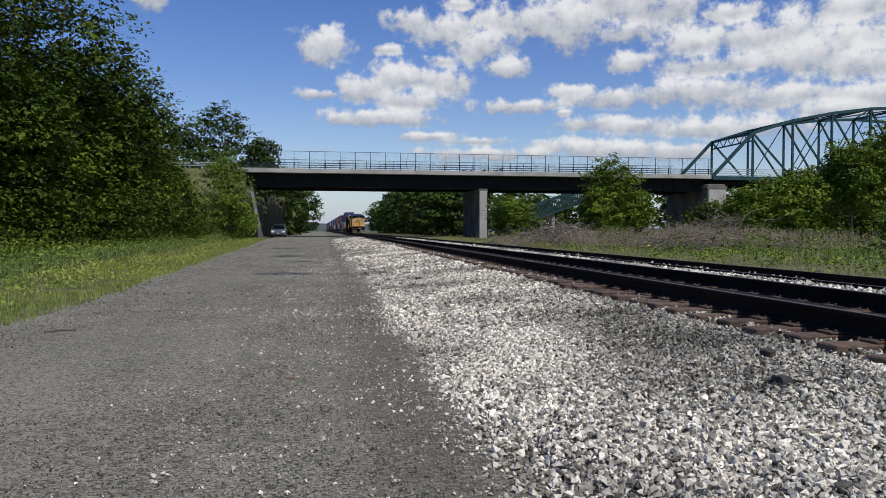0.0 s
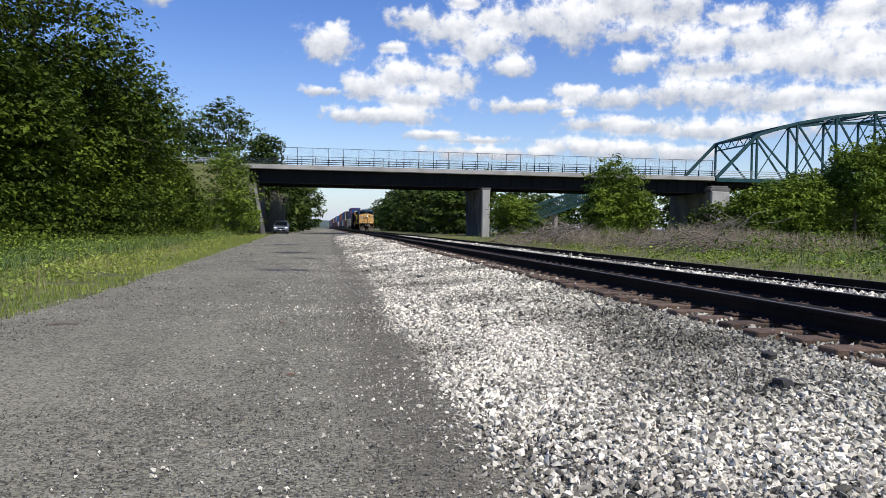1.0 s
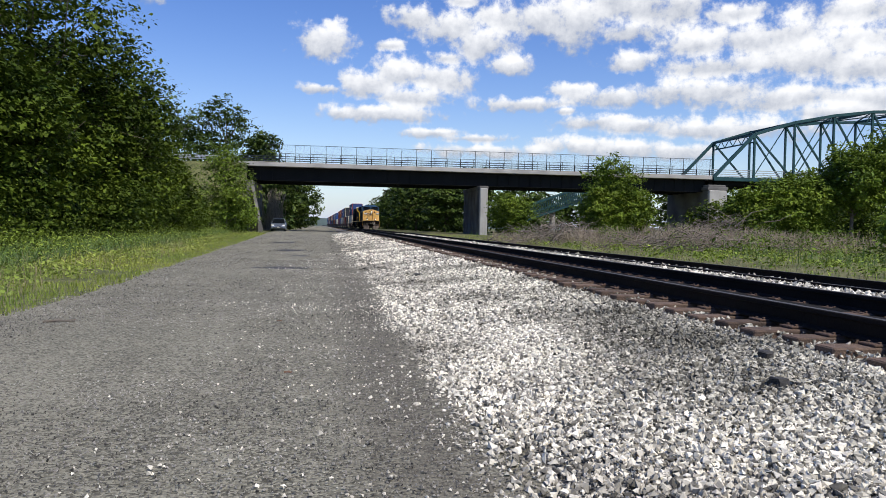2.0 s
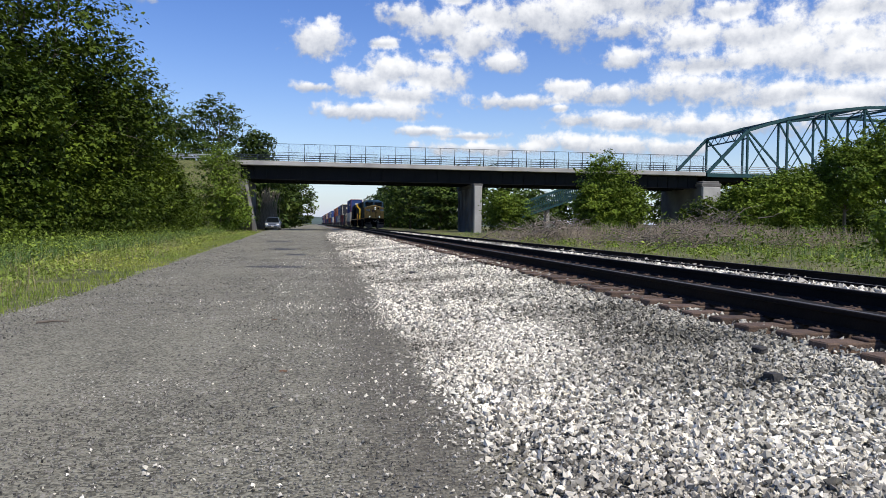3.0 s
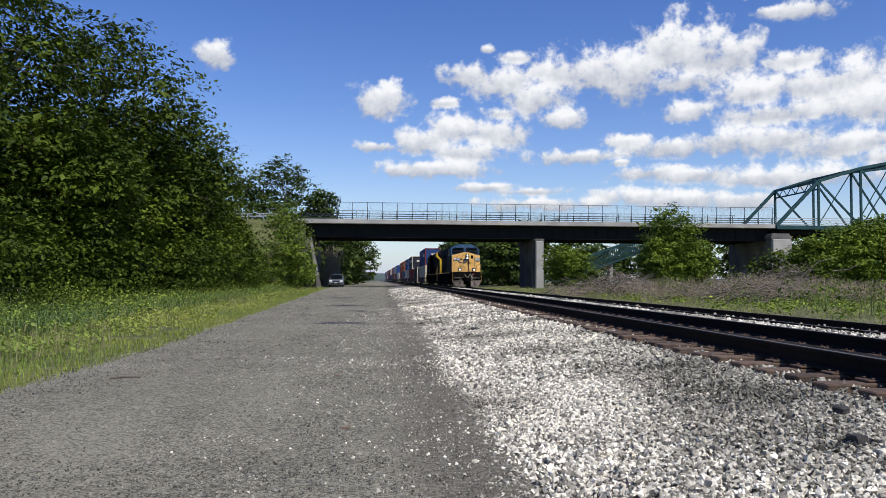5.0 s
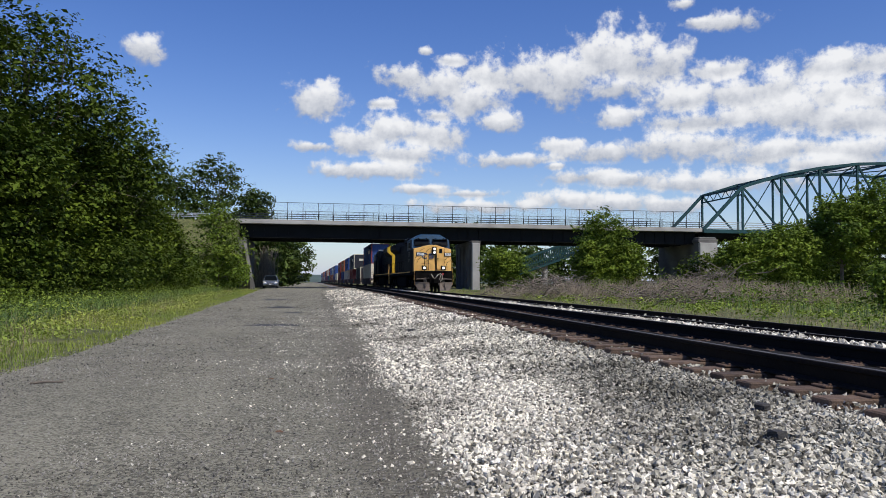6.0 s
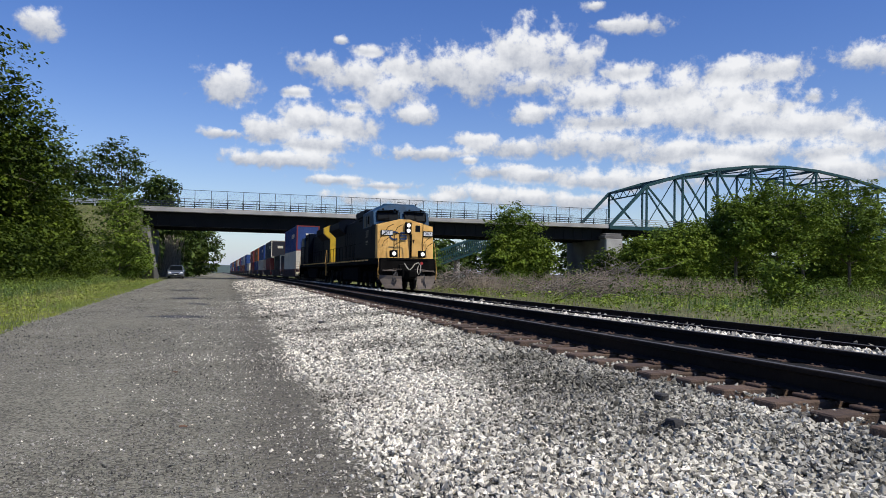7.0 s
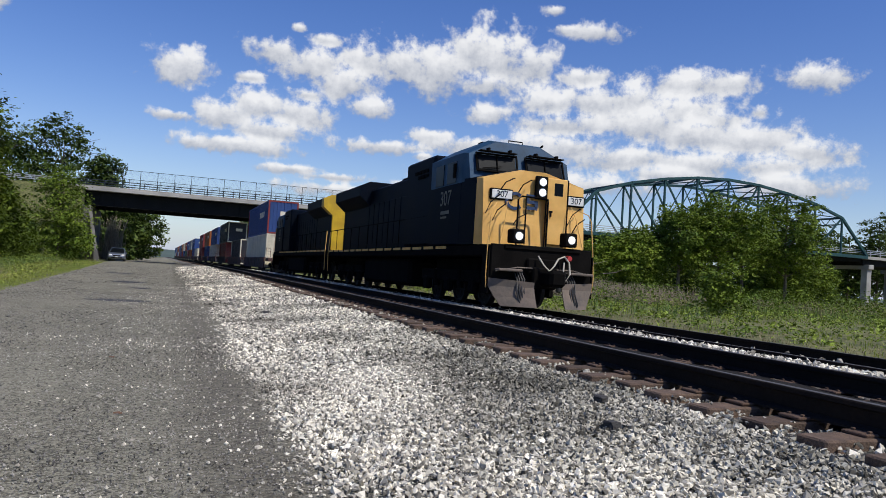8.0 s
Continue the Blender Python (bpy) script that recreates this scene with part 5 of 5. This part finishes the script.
# ---------------- parked van ----------------
def build_van():
    v = root("minivan", pose(-6.65, 104, float(ground_z(0, 104)) + 0.02, 0, 0, 1.5), "silver minivan parked at the road edge under the bridge", "van")
    paint = material("silver_paint", (0.17, 0.20, 0.25), rough=0.35, metal=0.5, spread=0.08, scale=2, grain=20, bump=0, coat=0.5)
    # section outline front to back, mirrored across
    side = [(0.02, 0.45), (0.0, 0.62), (0.12, 0.86), (0.75, 1.02), (1.15, 1.10), (2.0, 1.62), (2.5, 1.74), (4.2, 1.74), (4.85, 1.62), (5.08, 1.05), (5.1, 0.45), (4.9, 0.28), (0.2, 0.28)]
    rings = []
    for u, k in ((-1.0, 0.93), (-0.94, 1.0), (0.94, 1.0), (1.0, 0.93)):
        rings.append([((u * (0.98 if z < 1.1 else 0.98 - 0.22 * (z - 1.1) / 0.64)), 2.55 + (y - 2.55) * k, 0.28 + (z - 0.28) * (0.97 if k < 1 else 1)) for y, z in side])
    part("body", Shape().loft(rings), paint, v, smooth=False)
    part("windscreen", Shape().loft([[(-0.84, 1.10, 1.12), (0.84, 1.10, 1.12), (0.72, 2.02, 1.68), (-0.72, 2.02, 1.68)], [(-0.84, 1.16, 1.06), (0.84, 1.16, 1.06), (0.72, 2.1, 1.62), (-0.72, 2.1, 1.62)]]), M_GLASS, v, "dark windscreen")
    for sx in (-1, 1):
        part("side_window", Shape().box(sx * 0.9, 3.2, 1.36, 0.06, 2.6, 0.42, 0.02, Matrix.Rotation(sx * radians(-16), 4, "Y")), M_GLASS, v)
        part("headlight", Shape().box(sx * 0.74, 0.10, 0.80, 0.36, 0.2, 0.17, 0.05), M_VANLAMP, v, "glinting headlight")
        part("mirror", Shape().box(sx * 1.08, 1.55, 1.08, 0.2, 0.12, 0.15, 0.03), paint, v)
        for y in (0.98, 4.05):
            w = part("wheel", Shape().tube([(sx * 0.80, y, 0.33), (sx * 1.0, y, 0.33)], 0.33, 18), M_HOSE, v)
            part("rim", Shape().tube([(sx * 0.99, y, 0.33), (sx * 1.01, y, 0.33)], 0.2, 12), M_CHROME, w)
    part("grille", Shape().box(0, 0.05, 0.70, 0.9, 0.08, 0.16, 0.02).box(0, 0.05, 0.45, 1.3, 0.08, 0.14, 0.02), M_BLACK, v)
    part("plate_bar", Shape().box(0, 0.0, 0.55, 0.32, 0.02, 0.1), M_WHITE, v)


M_VANLAMP = material("van_lamp_glass", (0.7, 0.7, 0.7), rough=0.08, spread=0.05, bump=0, emit=0.4)
build_van()


# ---------------- trees and shrubs ----------------
BIG = "tall dense broad-leaved tree with dark green foliage"
for x, y, h, w, seed in ((-15.8, 42, 16.4, 10.6, 1), (-13.6, 47, 12.6, 8.5, 2), (-19.5, 36, 18.5, 11, 3), (-15.0, 55, 11.0, 8, 4), (-19, 28, 17, 9, 5), (-14.5, 34, 9, 7, 6),
                         (-13.9, 62, 6.8, 6, 8)):
    plant("tree", x, y, round_lobes(seed, 20, w, h, 0.6, 0.5, 0.17, 0.27), 980, 26, 0.2, M_LEAF_DARK, seed, BIG, "tree", trunk=0.24, height=h * 0.8, spread=0.40, group="roadside trees")
# understorey along the verge
for k in range(12):
    r = np.random.default_rng(40 + k)
    x, y = -11.5 - r.uniform(0, 2.5), 24 + k * 4.4
    plant("shrub", x, y, round_lobes(60 + k, 7, r.uniform(3.5, 5), r.uniform(2.6, 4.6), 0.4), 240, 24, 0.15, M_LEAF_DARK, 80 + k,
          "leafy green shrub at the edge of the trees", "shrub", trunk=0.05, spread=0.35, stems=5, limbs=False, group="verge shrubs")
# slender poplar before the abutment and growth on the embankment
plant("tree", -10.9, 80, round_lobes(20, 13, 5.8, 9.9, 0.5, 0.75), 460, 22, 0.2, M_LEAF_MID, 20, "slender young poplar with pale trunk by the embankment", "tree", trunk=0.14, height=8.6, spread=0.35)
for k, (x, y, h, w) in enumerate(((-15.5, 86, 4.0, 5), (-19, 85, 4.2, 6), (-10.9, 86, 3.8, 4), (-24, 78, 6, 7), (-17, 72, 5.0, 6))):
    plant("shrub", x, y, round_lobes(100 + k, 8, w, h, 0.2), 260, 22, 0.24, M_LEAF_DARK if k % 2 else M_LEAF_MID, 110 + k, "dense green thicket below the bridge approach", "shrub",
          trunk=0.06, spread=0.4, stems=4, limbs=False, group="embankment thicket")
for k, (x, y, h, w) in enumerate(((-19, 138, 25, 14), (-27.5, 137, 23, 13), (-13, 138, 19, 8), (-36, 140, 21, 14), (-11.5, 136, 10, 4))):
    plant("tree", x, y, round_lobes(120 + k, 15, w, h, 3, 0.6, 0.18, 0.3), 420, 22, 0.40, M_LEAF_FAR, 130 + k, "tall tree behind the bridge approach", "tree", trunk=0.3, height=h * 0.8, spread=0.6, group="trees behind the bridge")
# trees beyond the bridge, along road and tracks
plant("tree", -8.2, 143, round_lobes(199, 14, 12.5, 10.2, 1.8, 0.6, 0.18, 0.28), 420, 22, 0.4, M_LEAF_FAR, 199, "spreading green tree leaning over the road beyond the overpass", "tree", trunk=0.25, spread=0.45,
      group="trees beyond the bridge")
for k in range(12):
    r = np.random.default_rng(200 + k)
    y = 132 + k * 13
    plant("tree", -7.6 - 0.008 * (y - 120) - r.uniform(0, 3) + float(bend(y)), y, round_lobes(210 + k, 9, r.uniform(7, 9), r.uniform(9, 13), 0.3), 180, 19, 0.56, M_LEAF_FAR, 220 + k,
          "green tree beyond the overpass beside the road", "tree", trunk=0.2, spread=0.6, group="trees beyond the bridge")
for k in range(16):
    r = np.random.default_rng(300 + k)
    y = 136 + (k % 8) * 22
    x = 18.5 + 7 * (k // 8) + r.uniform(-2, 2) + (0 if k % 8 else 2) + 0.02 * (y - 120)
    plant("tree", x + float(bend(y)), y, round_lobes(310 + k, 10, r.uniform(9, 12), r.uniform(9.5, 13.0), 0.3), 190, 19, 0.56, M_LEAF_FAR, 320 + k,
          "green tree beyond the overpass beside the tracks", "tree", trunk=0.22, spread=0.6, group="trees beyond the bridge")
# shrubs and trees on the far side of the tracks
GREEN = "leafy bright green shrub beyond the tracks"
for k, (x, y, h, w) in enumerate(((19.5, 80, 4.9, 5.0), (24.2, 62, 8.0, 5.2), (22.6, 61, 4.8, 3.4), (26.2, 63, 5.2, 3.8))):
    plant("shrub", x, y, round_lobes(400 + k, 13, w, h, 0.4, 0.5, 0.18, 0.28), 460, 24, 0.18, M_LEAF_MID, 410 + k, GREEN, "shrub", trunk=0.08 if h > 7 else 0.06, spread=0.28, stems=4, limbs=False, group="shrubs beyond the tracks")
for k, (x, y, h, w) in enumerate(((30.6, 51, 4.6, 3.6), (33.0, 51, 5.6, 4.6), (35.6, 52, 6.2, 4.2), (38.6, 51, 8.2, 5.6), (42.6, 51, 9.9, 7), (46.8, 53, 8.6, 6), (50.6, 52, 10.2, 6.5),  (54.5, 57, 5.0, 5.5), (58.6, 57, 4.7, 5.0))):
    tall = h > 8
    plant("tree" if tall else "shrub", x, y, round_lobes(430 + k, 15, w, h, 2.6 if tall else 0.5, 0.55, 0.17, 0.27), 620, 24, 0.18, M_LEAF_MID, 440 + k,
          "spreading green tree before the truss bridge" if tall else "broad sunlit green bush before the truss bridge",
          "tree" if tall else "shrub", trunk=0.16 if tall else 0.06, spread=0.3, stems=1 if tall else 5, limbs=tall, group="bushes before the truss")
for k in range(9):
    plant("shrub", 33 + 3.4 * k, 61 + (k % 3) * 1.5, round_lobes(480 + k, 8, 4.6, 3.4 + 0.5 * (k % 3), 0.1), 170, 20, 0.24, M_LEAF_DARK, 480 + k, "dark low shrub beneath the trees", "shrub",
          trunk=0.05, spread=0.35, stems=4, limbs=False, group="shrubs beneath the trees")
plant("shrub", 24.5, 29, round_lobes(460, 6, 2.4, 2.4, 0.1), 150, 20, 0.14, M_LEAF_MID, 460, "small bright green sapling in the weeds", "shrub", trunk=0.04, spread=0.22, stems=3, limbs=False)
for k in range(8):
    r = np.random.default_rng(500 + k)
    x, y = 140 + r.uniform(-15, 40), 120 + r.uniform(0, 50)
    plant("tree", x, y, round_lobes(510 + k, 9, 13, r.uniform(13, 19), 0.3), 150, 17, 0.7, M_LEAF_FAR, 520 + k, "dark tree beyond the truss bridge", "tree", trunk=0.3, spread=0.8, group="trees beyond the truss")
for k in range(10):
    r = np.random.default_rng(540 + k)
    x, y = 40 + k * 9, 150 + r.uniform(0, 30)
    plant("tree", x, y, round_lobes(550 + k, 9, 12, r.uniform(8, 13), 0.3), 140, 17, 0.7, M_LEAF_FAR, 560 + k, "dark tree beyond the truss bridge", "tree", trunk=0.3, spread=0.8, group="trees beyond the truss")

for k, (x, y, h) in enumerate(((149.2, 126, 23.3), (163.9, 131, 23.0))):
    plant("tree", x, y, round_lobes(590 + k, 11, 10, h, 1.0, 0.6, 0.18, 0.3), 300, 22, 0.42, M_LEAF_FAR, 590 + k, "tall dark tree beside the end of the truss bridge", "tree", trunk=0.28, spread=0.5, group="trees beyond the truss")

# distant wooded hill
s = Shape()
rng = np.random.default_rng(8)
rings = []
for y, amp in ((1400, 0.0), (1500, 1.0), (1700, 1.3), (2000, 0.0)):
    rings.append([(x, y, -4 + amp * (12 + 7 * noise.noise((x * 0.0016, 1.7, 0)) + 3 * noise.noise((x * 0.012, y * 0.01, 3)))) for x in range(-1800, 1801, 30)])
s.loft(rings, closed=False)
tagged(part("backdrop", s, M_HILL, smooth=True), "low wooded hills in the far distance", "hill", kind="structure")


# ---------------- grass, weeds, brush ----------------
rng = np.random.default_rng(31)


def scatter(n, x0, x1, y0, y1, near=1.0):
    """Points, thicker towards the viewer; x is measured from the road's line."""
    u = rng.random(n) ** near
    y = y0 + (y1 - y0) * u
    x = rng.uniform(x0, x1, n)
    return np.stack([x + bend(y), y], 1)


def left_edge(y):
    return -4.0 - 0.035 * np.clip(np.minimum(y, 90) - 15, 0, None)


def verge(n, d0, d1, y0, y1, near=1.6):
    p = scatter(n, d0, d1, y0, y1, near)
    p[:, 0] = left_edge(p[:, 1]) - (p[:, 0] - bend(p[:, 1])) + bend(p[:, 1])
    keep = np.array([noise.noise((a * 0.5, b * 0.5, 2)) > -0.35 for a, b in p])
    return p[keep]


tagged(blades("grass", verge(38000, -0.15, 3.4, 6, 90), 0.075, 0.012, M_GRASS, rng, lean=0.9), "short yellow-green grass on the road verge", "grass", kind="stuff")
tagged(blades("grass", verge(18000, 1.6, 9, 8, 95), 0.17, 0.014, M_GRASS, rng, lean=1.0), "long green grass on the verge", "grass", kind="stuff")
tagged(blades("weeds", verge(20000, 3.0, 9, 10, 90), 0.42, 0.022, M_WEED, rng, lean=1.2), "tall green weeds below the trees", "weeds", kind="stuff")
tagged(blades("dry_grass", verge(6000, 0.8, 6, 8, 90), 0.30, 0.008, M_DRY, rng, lean=0.8), "thin tan seed stalks in the verge", "grass", kind="stuff")
right = scatter(5000, 11.4, 17, 8, 60, 1.3)
tagged(blades("dry_grass", right, 0.09, 0.02, M_DRY, rng, lean=0.9), "flattened dry tan grass along the ballast edge", "grass", kind="stuff")
right = scatter(18000, 12.0, 42, 8, 96, 1.3)
right = right[np.array([noise.noise((a * 0.35, b * 0.3, 5)) > -0.15 for a, b in right])]
tagged(blades("grass", right, 0.13, 0.03, M_GRASS, rng, lean=0.9), "green grass beyond the tracks", "grass", kind="stuff")
right = scatter(8000, 18, 50, 24, 96, 1.1)
right = right[np.array([noise.noise((a * 0.18, b * 0.18, 7)) > 0.05 for a, b in right])]
tagged(blades("weeds", right, 0.5, 0.04, M_WEED, rng, lean=0.6), "tall green weeds beyond the tracks", "weeds", kind="stuff")
right = scatter(12000, 26, 60, 30, 80, 1.1)
right = right[np.array([noise.noise((a * 0.15, b * 0.15, 4)) > 0.1 for a, b in right])]
tagged(blades("dry_grass", right, 0.7, 0.025, M_DRY, rng, lean=0.5), "tall dry tan grass beyond the tracks", "grass", kind="stuff")


def brush_pile(name, x, y, w, d, h, n, seed, label):
    r = np.random.default_rng(seed)
    s = Shape()
    for _ in range(n):
        a = r.uniform(0, 6.28)
        p = Vector((r.normal(0, w * 0.3), r.normal(0, d * 0.3), 0))
        lift = h * math.exp(-(p.x / w * 2.2) ** 2)
        L = r.uniform(0.6, 2.2)
        p.z = r.uniform(0, lift)
        q = p + Vector((math.cos(a) * L, math.sin(a) * L * 0.6, r.uniform(-0.1, 0.9) * L * 0.6))
        q.z = max(q.z, 0.05)
        m = p.lerp(q, 0.5) + Vector(r.normal(0, 0.12, 3))
        t = r.choice([0.012, 0.018, 0.03, 0.05], p=[0.4, 0.35, 0.2, 0.05])
        s.tube([p, m, q], [t, t * 0.7, t * 0.3], 4)
    ob = part(name, s.mesh(name, M_TWIG, fix=False), M_TWIG, at=pose(x, y, float(ground_z(x, y))))
    return tagged(ob, label, "brush pile", kind="stuff")


brush_pile("brush_pile", 16.6, 51, 7, 5, 1.5, 480, 1, "heap of bare dead branches beside the tracks")
brush_pile("brush_pile", 20.0, 40, 8, 9, 1.0, 420, 2, "tangle of grey dead twigs and stems")
M_VINE = material("dry_vine", (0.44, 0.38, 0.30), rough=0.95, spread=0.3, scale=2, grain=30, bump=0, tint=(0.28, 0.24, 0.18), island=0.3)
r, s = np.random.default_rng(77), Shape()
for _ in range(260):
    foot = Vector((r.normal(0, 0.75), r.normal(0, 0.8), 0))
    tall = r.uniform(2.0, 6.6)
    s.tube([foot, foot + Vector((r.normal(0, 0.3), 0, tall * 0.5)), foot + Vector((r.normal(0, 0.6), r.normal(0, 0.3), tall))], [0.04, 0.03, 0.015], 4)
tagged(part("dead_vines", s.mesh("dead_vines", M_VINE, fix=False), M_VINE, at=pose(-8.4, 119.5, float(ground_z(0, 119)))), "tall tangle of dry leafless vines by the abutment", "vines", kind="stuff")
brush_pile("brush_pile", 26.5, 48, 8, 6, 2.0, 400, 3, "tangle of grey dead twigs and stems")


def weed_clumps(name, points, leaves, radius, height, size, mat, seed, label):
    """Low broad-leaved weeds as clumps of leaves."""
    r = np.random.default_rng(seed)
    n = len(points)
    idx = np.repeat(np.arange(n), leaves)
    k = np.exp(r.normal(0, 0.35, n))[idx]
    off = r.normal(0, 1, (len(idx), 3)) * np.array([radius, radius, 0])
    h = r.random(len(idx)) ** 0.7 * height * k
    off[:, :2] *= (k * (1.1 - 0.6 * h / (height * k)))[:, None]
    base = np.column_stack([points, ground_z(points[:, 0], points[:, 1])])
    p = base[idx] + off + np.array([0, 0, 1]) * (h + 0.03)[:, None]
    nrm = off / (np.linalg.norm(off, axis=1)[:, None] + 1e-6) + np.array([0, 0, 0.6])
    v, f = leaf_cloud(p, nrm, size, r)
    return tagged(new(name, fast_mesh(name, v, f, mat)), label, "weeds", kind="stuff")


pts = scatter(650, 13.6, 44, 12, 52, 1.0)
weed_clumps("weeds", pts, 50, 0.32, 0.30, 0.085, M_LEAF_SOFT, 71, "broad-leaved bright green weeds beyond the tracks")
pts = scatter(150, 17.5, 46, 28, 56, 1.0)
weed_clumps("weeds", pts, 110, 0.5, 0.95, 0.11, M_LEAF_MID, 74, "leafy green weeds among the dead stems")
pts = scatter(80, 28, 54, 36, 60, 1.0)
weed_clumps("weeds", pts, 110, 0.6, 0.9, 0.12, M_LEAF_DARK, 72, "tall leafy weeds beneath the bushes")


def dead_stems(x, y, w, d, h, n, seed):
    """A stand of thin upright dead stems with side twigs."""
    r, s = np.random.default_rng(seed), Shape()
    for _ in range(n):
        p = Vector((r.uniform(-w / 2, w / 2), r.uniform(-d / 2, d / 2), 0))
        L = h * r.uniform(0.45, 1.1)
        q = p + Vector((r.normal(0, 0.3) * L, r.normal(0, 0.25) * L, L))
        m = p.lerp(q, 0.55) + Vector(r.normal(0, 0.06, 3))
        s.tube([p, m, q], [0.016, 0.012, 0.005], 3)
        e = m + Vector((r.normal(0, 0.35), r.normal(0, 0.35), r.uniform(0.1, 0.45))) * L * 0.6
        s.tube([m, e], [0.009, 0.004], 3)
    tagged(part("dead_stems", s.mesh("dead_stems", M_STEM, fix=False), M_STEM, at=pose(x, y, float(ground_z(x, y)))), "stand of thin grey-brown dead weed stems", "weeds", kind="stuff")


M_STEM = material("dead_stem", (0.33, 0.27, 0.18), rough=0.95, spread=0.3, scale=2, grain=30, bump=0, tint=(0.17, 0.135, 0.105), island=0.35)
for k, (x, y, w, d, h, n) in enumerate(((17.0, 60, 6, 12, 0.9, 450), (19.5, 49, 7, 8, 1.3, 800), (22.5, 43, 5, 8, 1.5, 800), (26.5, 42, 6, 7, 1.2, 600), (31, 45, 7, 8, 1.3, 500), (37, 41, 12, 5, 0.8, 400))):
    dead_stems(x, y, w, d, h, n, 90 + k)
for n, d0, d1, leaves, wide, tall, size, mat, seed, label in (
        (330, 2.8, 8.0, 80, 0.40, 0.55, 0.06, M_LEAF_SOFT, 73, "soft pale green weeds below the trees"),
        (110, 5.0, 9.0, 110, 0.5, 1.0, 0.10, M_LEAF_DARK, 75, "leafy dark green weeds at the edge of the trees"),
        (260, 0.6, 3.0, 40, 0.22, 0.20, 0.06, M_GRASS, 76, "low clover and weeds in the verge")):
    pts = scatter(n, d0, d1, 11, 88, 1.3)
    pts[:, 0] = left_edge(pts[:, 1]) - pts[:, 0] + 2 * bend(pts[:, 1])
    weed_clumps("weeds", pts, leaves, wide, tall, size, mat, seed, label)


# ---------------- small things on the ground ----------------
M_DAMP = gravel_material("damp_gravel", (0.06, 0.056, 0.05), (0.022, 0.02, 0.018), 0.018, patch=1.5, rough=0.6, depth=0.01)
M_DARKROCK = material("dark_rock", (0.05, 0.047, 0.043), rough=0.9, spread=0.3, scale=6, grain=30, bump=0.4)
M_DEADLEAF = material("dead_leaf", (0.16, 0.085, 0.045), rough=0.8, spread=0.3, scale=8, grain=30, bump=0.2)


def patch(x, y, rx, ry, seed):
    s = Shape()
    ring = []
    for k in range(40):
        a = 2 * math.pi * k / 40
        q = 1 + 0.35 * noise.noise((math.cos(a) * 1.3, math.sin(a) * 1.3, seed)) + 0.2 * noise.noise((math.cos(a) * 4, math.sin(a) * 4, seed))
        px, py = x + rx * q * math.cos(a), y + ry * q * math.sin(a)
        ring.append((px, py, float(ground_z(0, py)) + 0.012 + 0.03 * noise.noise((px * 0.35, py * 0.2, 5)) + 0.005))
    s.add(ring, [tuple(range(40))])
    return tagged(part("damp_patch", s, M_DAMP), "dark damp patch in the gravel road", "puddle", kind="stuff")


patch(-1.1, 20.0, 0.75, 0.55, 1)
patch(-1.6, 33.0, 0.7, 0.8, 2)
patch(-0.9, 27.0, 0.4, 0.4, 3)
patch(-2.6, 46.0, 0.8, 1.2, 4)


def rock(x, y, z, size, seed, label, mat=None):
    r = np.random.default_rng(seed)
    s = Shape().box(0, 0, 0, size, size * 0.8, size * 0.55, size * 0.12)
    s.v = [tuple(np.array(p) * (1 + r.uniform(-0.25, 0.2, 3))) for p in s.v]
    ob = part("rock", s, mat or M_DARKROCK, at=pose(x, y, z, 0, 0, r.uniform(0, 360)))
    return tagged(ob, label, "rock")


rock(1.93, 15.9, 0.13, 0.22, 1, "dark lump of rock on the pale ballast")
rock(2.9, 4.4, 0.235, 0.12, 2, "dark stone among the ballast")
rock(3.3, 5.2, 0.28, 0.10, 3, "dark stone among the ballast")
for x, y in ((-0.29, 5.95), (-0.55, 9.1), (-2.9, 9.2)):
    lf = Shape().loft([[(-0.05, -0.03, 0.0), (0.0, -0.045, 0.012), (0.05, -0.03, 0.0)], [(-0.06, 0.0, 0.02), (0.0, 0.0, 0.006), (0.06, 0.0, 0.025)], [(-0.03, 0.045, 0.0), (0.0, 0.06, 0.02), (0.03, 0.045, 0.005)]], closed=False)
    tagged(part("dead_leaf", lf, M_DEADLEAF, at=pose(x, y, float(ground_z(0, y)) + 0.022, 0, 0, 40 * x) @ Matrix.Scale(0.55, 4)), "curled brown dead leaf on the gravel", "leaf")
sk = Shape().tube([(-0.16, 0, 0.02), (0.0, 0.02, 0.03), (0.17, -0.01, 0.02)], [0.016, 0.014, 0.008], 6)
tagged(part("stick", sk, M_BARK, at=pose(-3.0, 9.0, float(ground_z(0, 9)) + 0.01, 0, 0, 12)), "short dark stick on the gravel road", "stick")


# ---------------- movement ----------------
def rail_pose(y, mid, top):
    """Pose on the far track of a vehicle whose front is at y and whose middle lies mid behind."""
    slope = math.atan(min(max(y + mid, 0), 150) / 10000)
    return pose(FAR_X + float(bend(max(y, 0.0))), y, top + 0.001 * min(max(y, 0), 100), 0, 0, math.degrees(slope))


def motions():
    times = [0.0, 1.0, 2.0, 3.0, 4.0, 5.0, 6.0, 7.0, 8.0]
    for thing, back, lift in CARRIED:
        mid, turn = (-10.0, pose(0, 0, 0, 0, 0, 180)) if thing is second else (8.0, Matrix())
        walk(thing, [(t, rail_pose(TRAIN_START - TRAIN_SPEED * t + back, mid, FAR_TOP + lift) @ turn) for t in times])
    for wheels, y, r in SPINNING:
        turn = math.degrees(TRAIN_SPEED / FPS / r)
        walk(wheels, [(k / FPS, pose(0, y, r, turn * k, 0, 0)) for k in range(int(8 * FPS) + 1)])


motions()
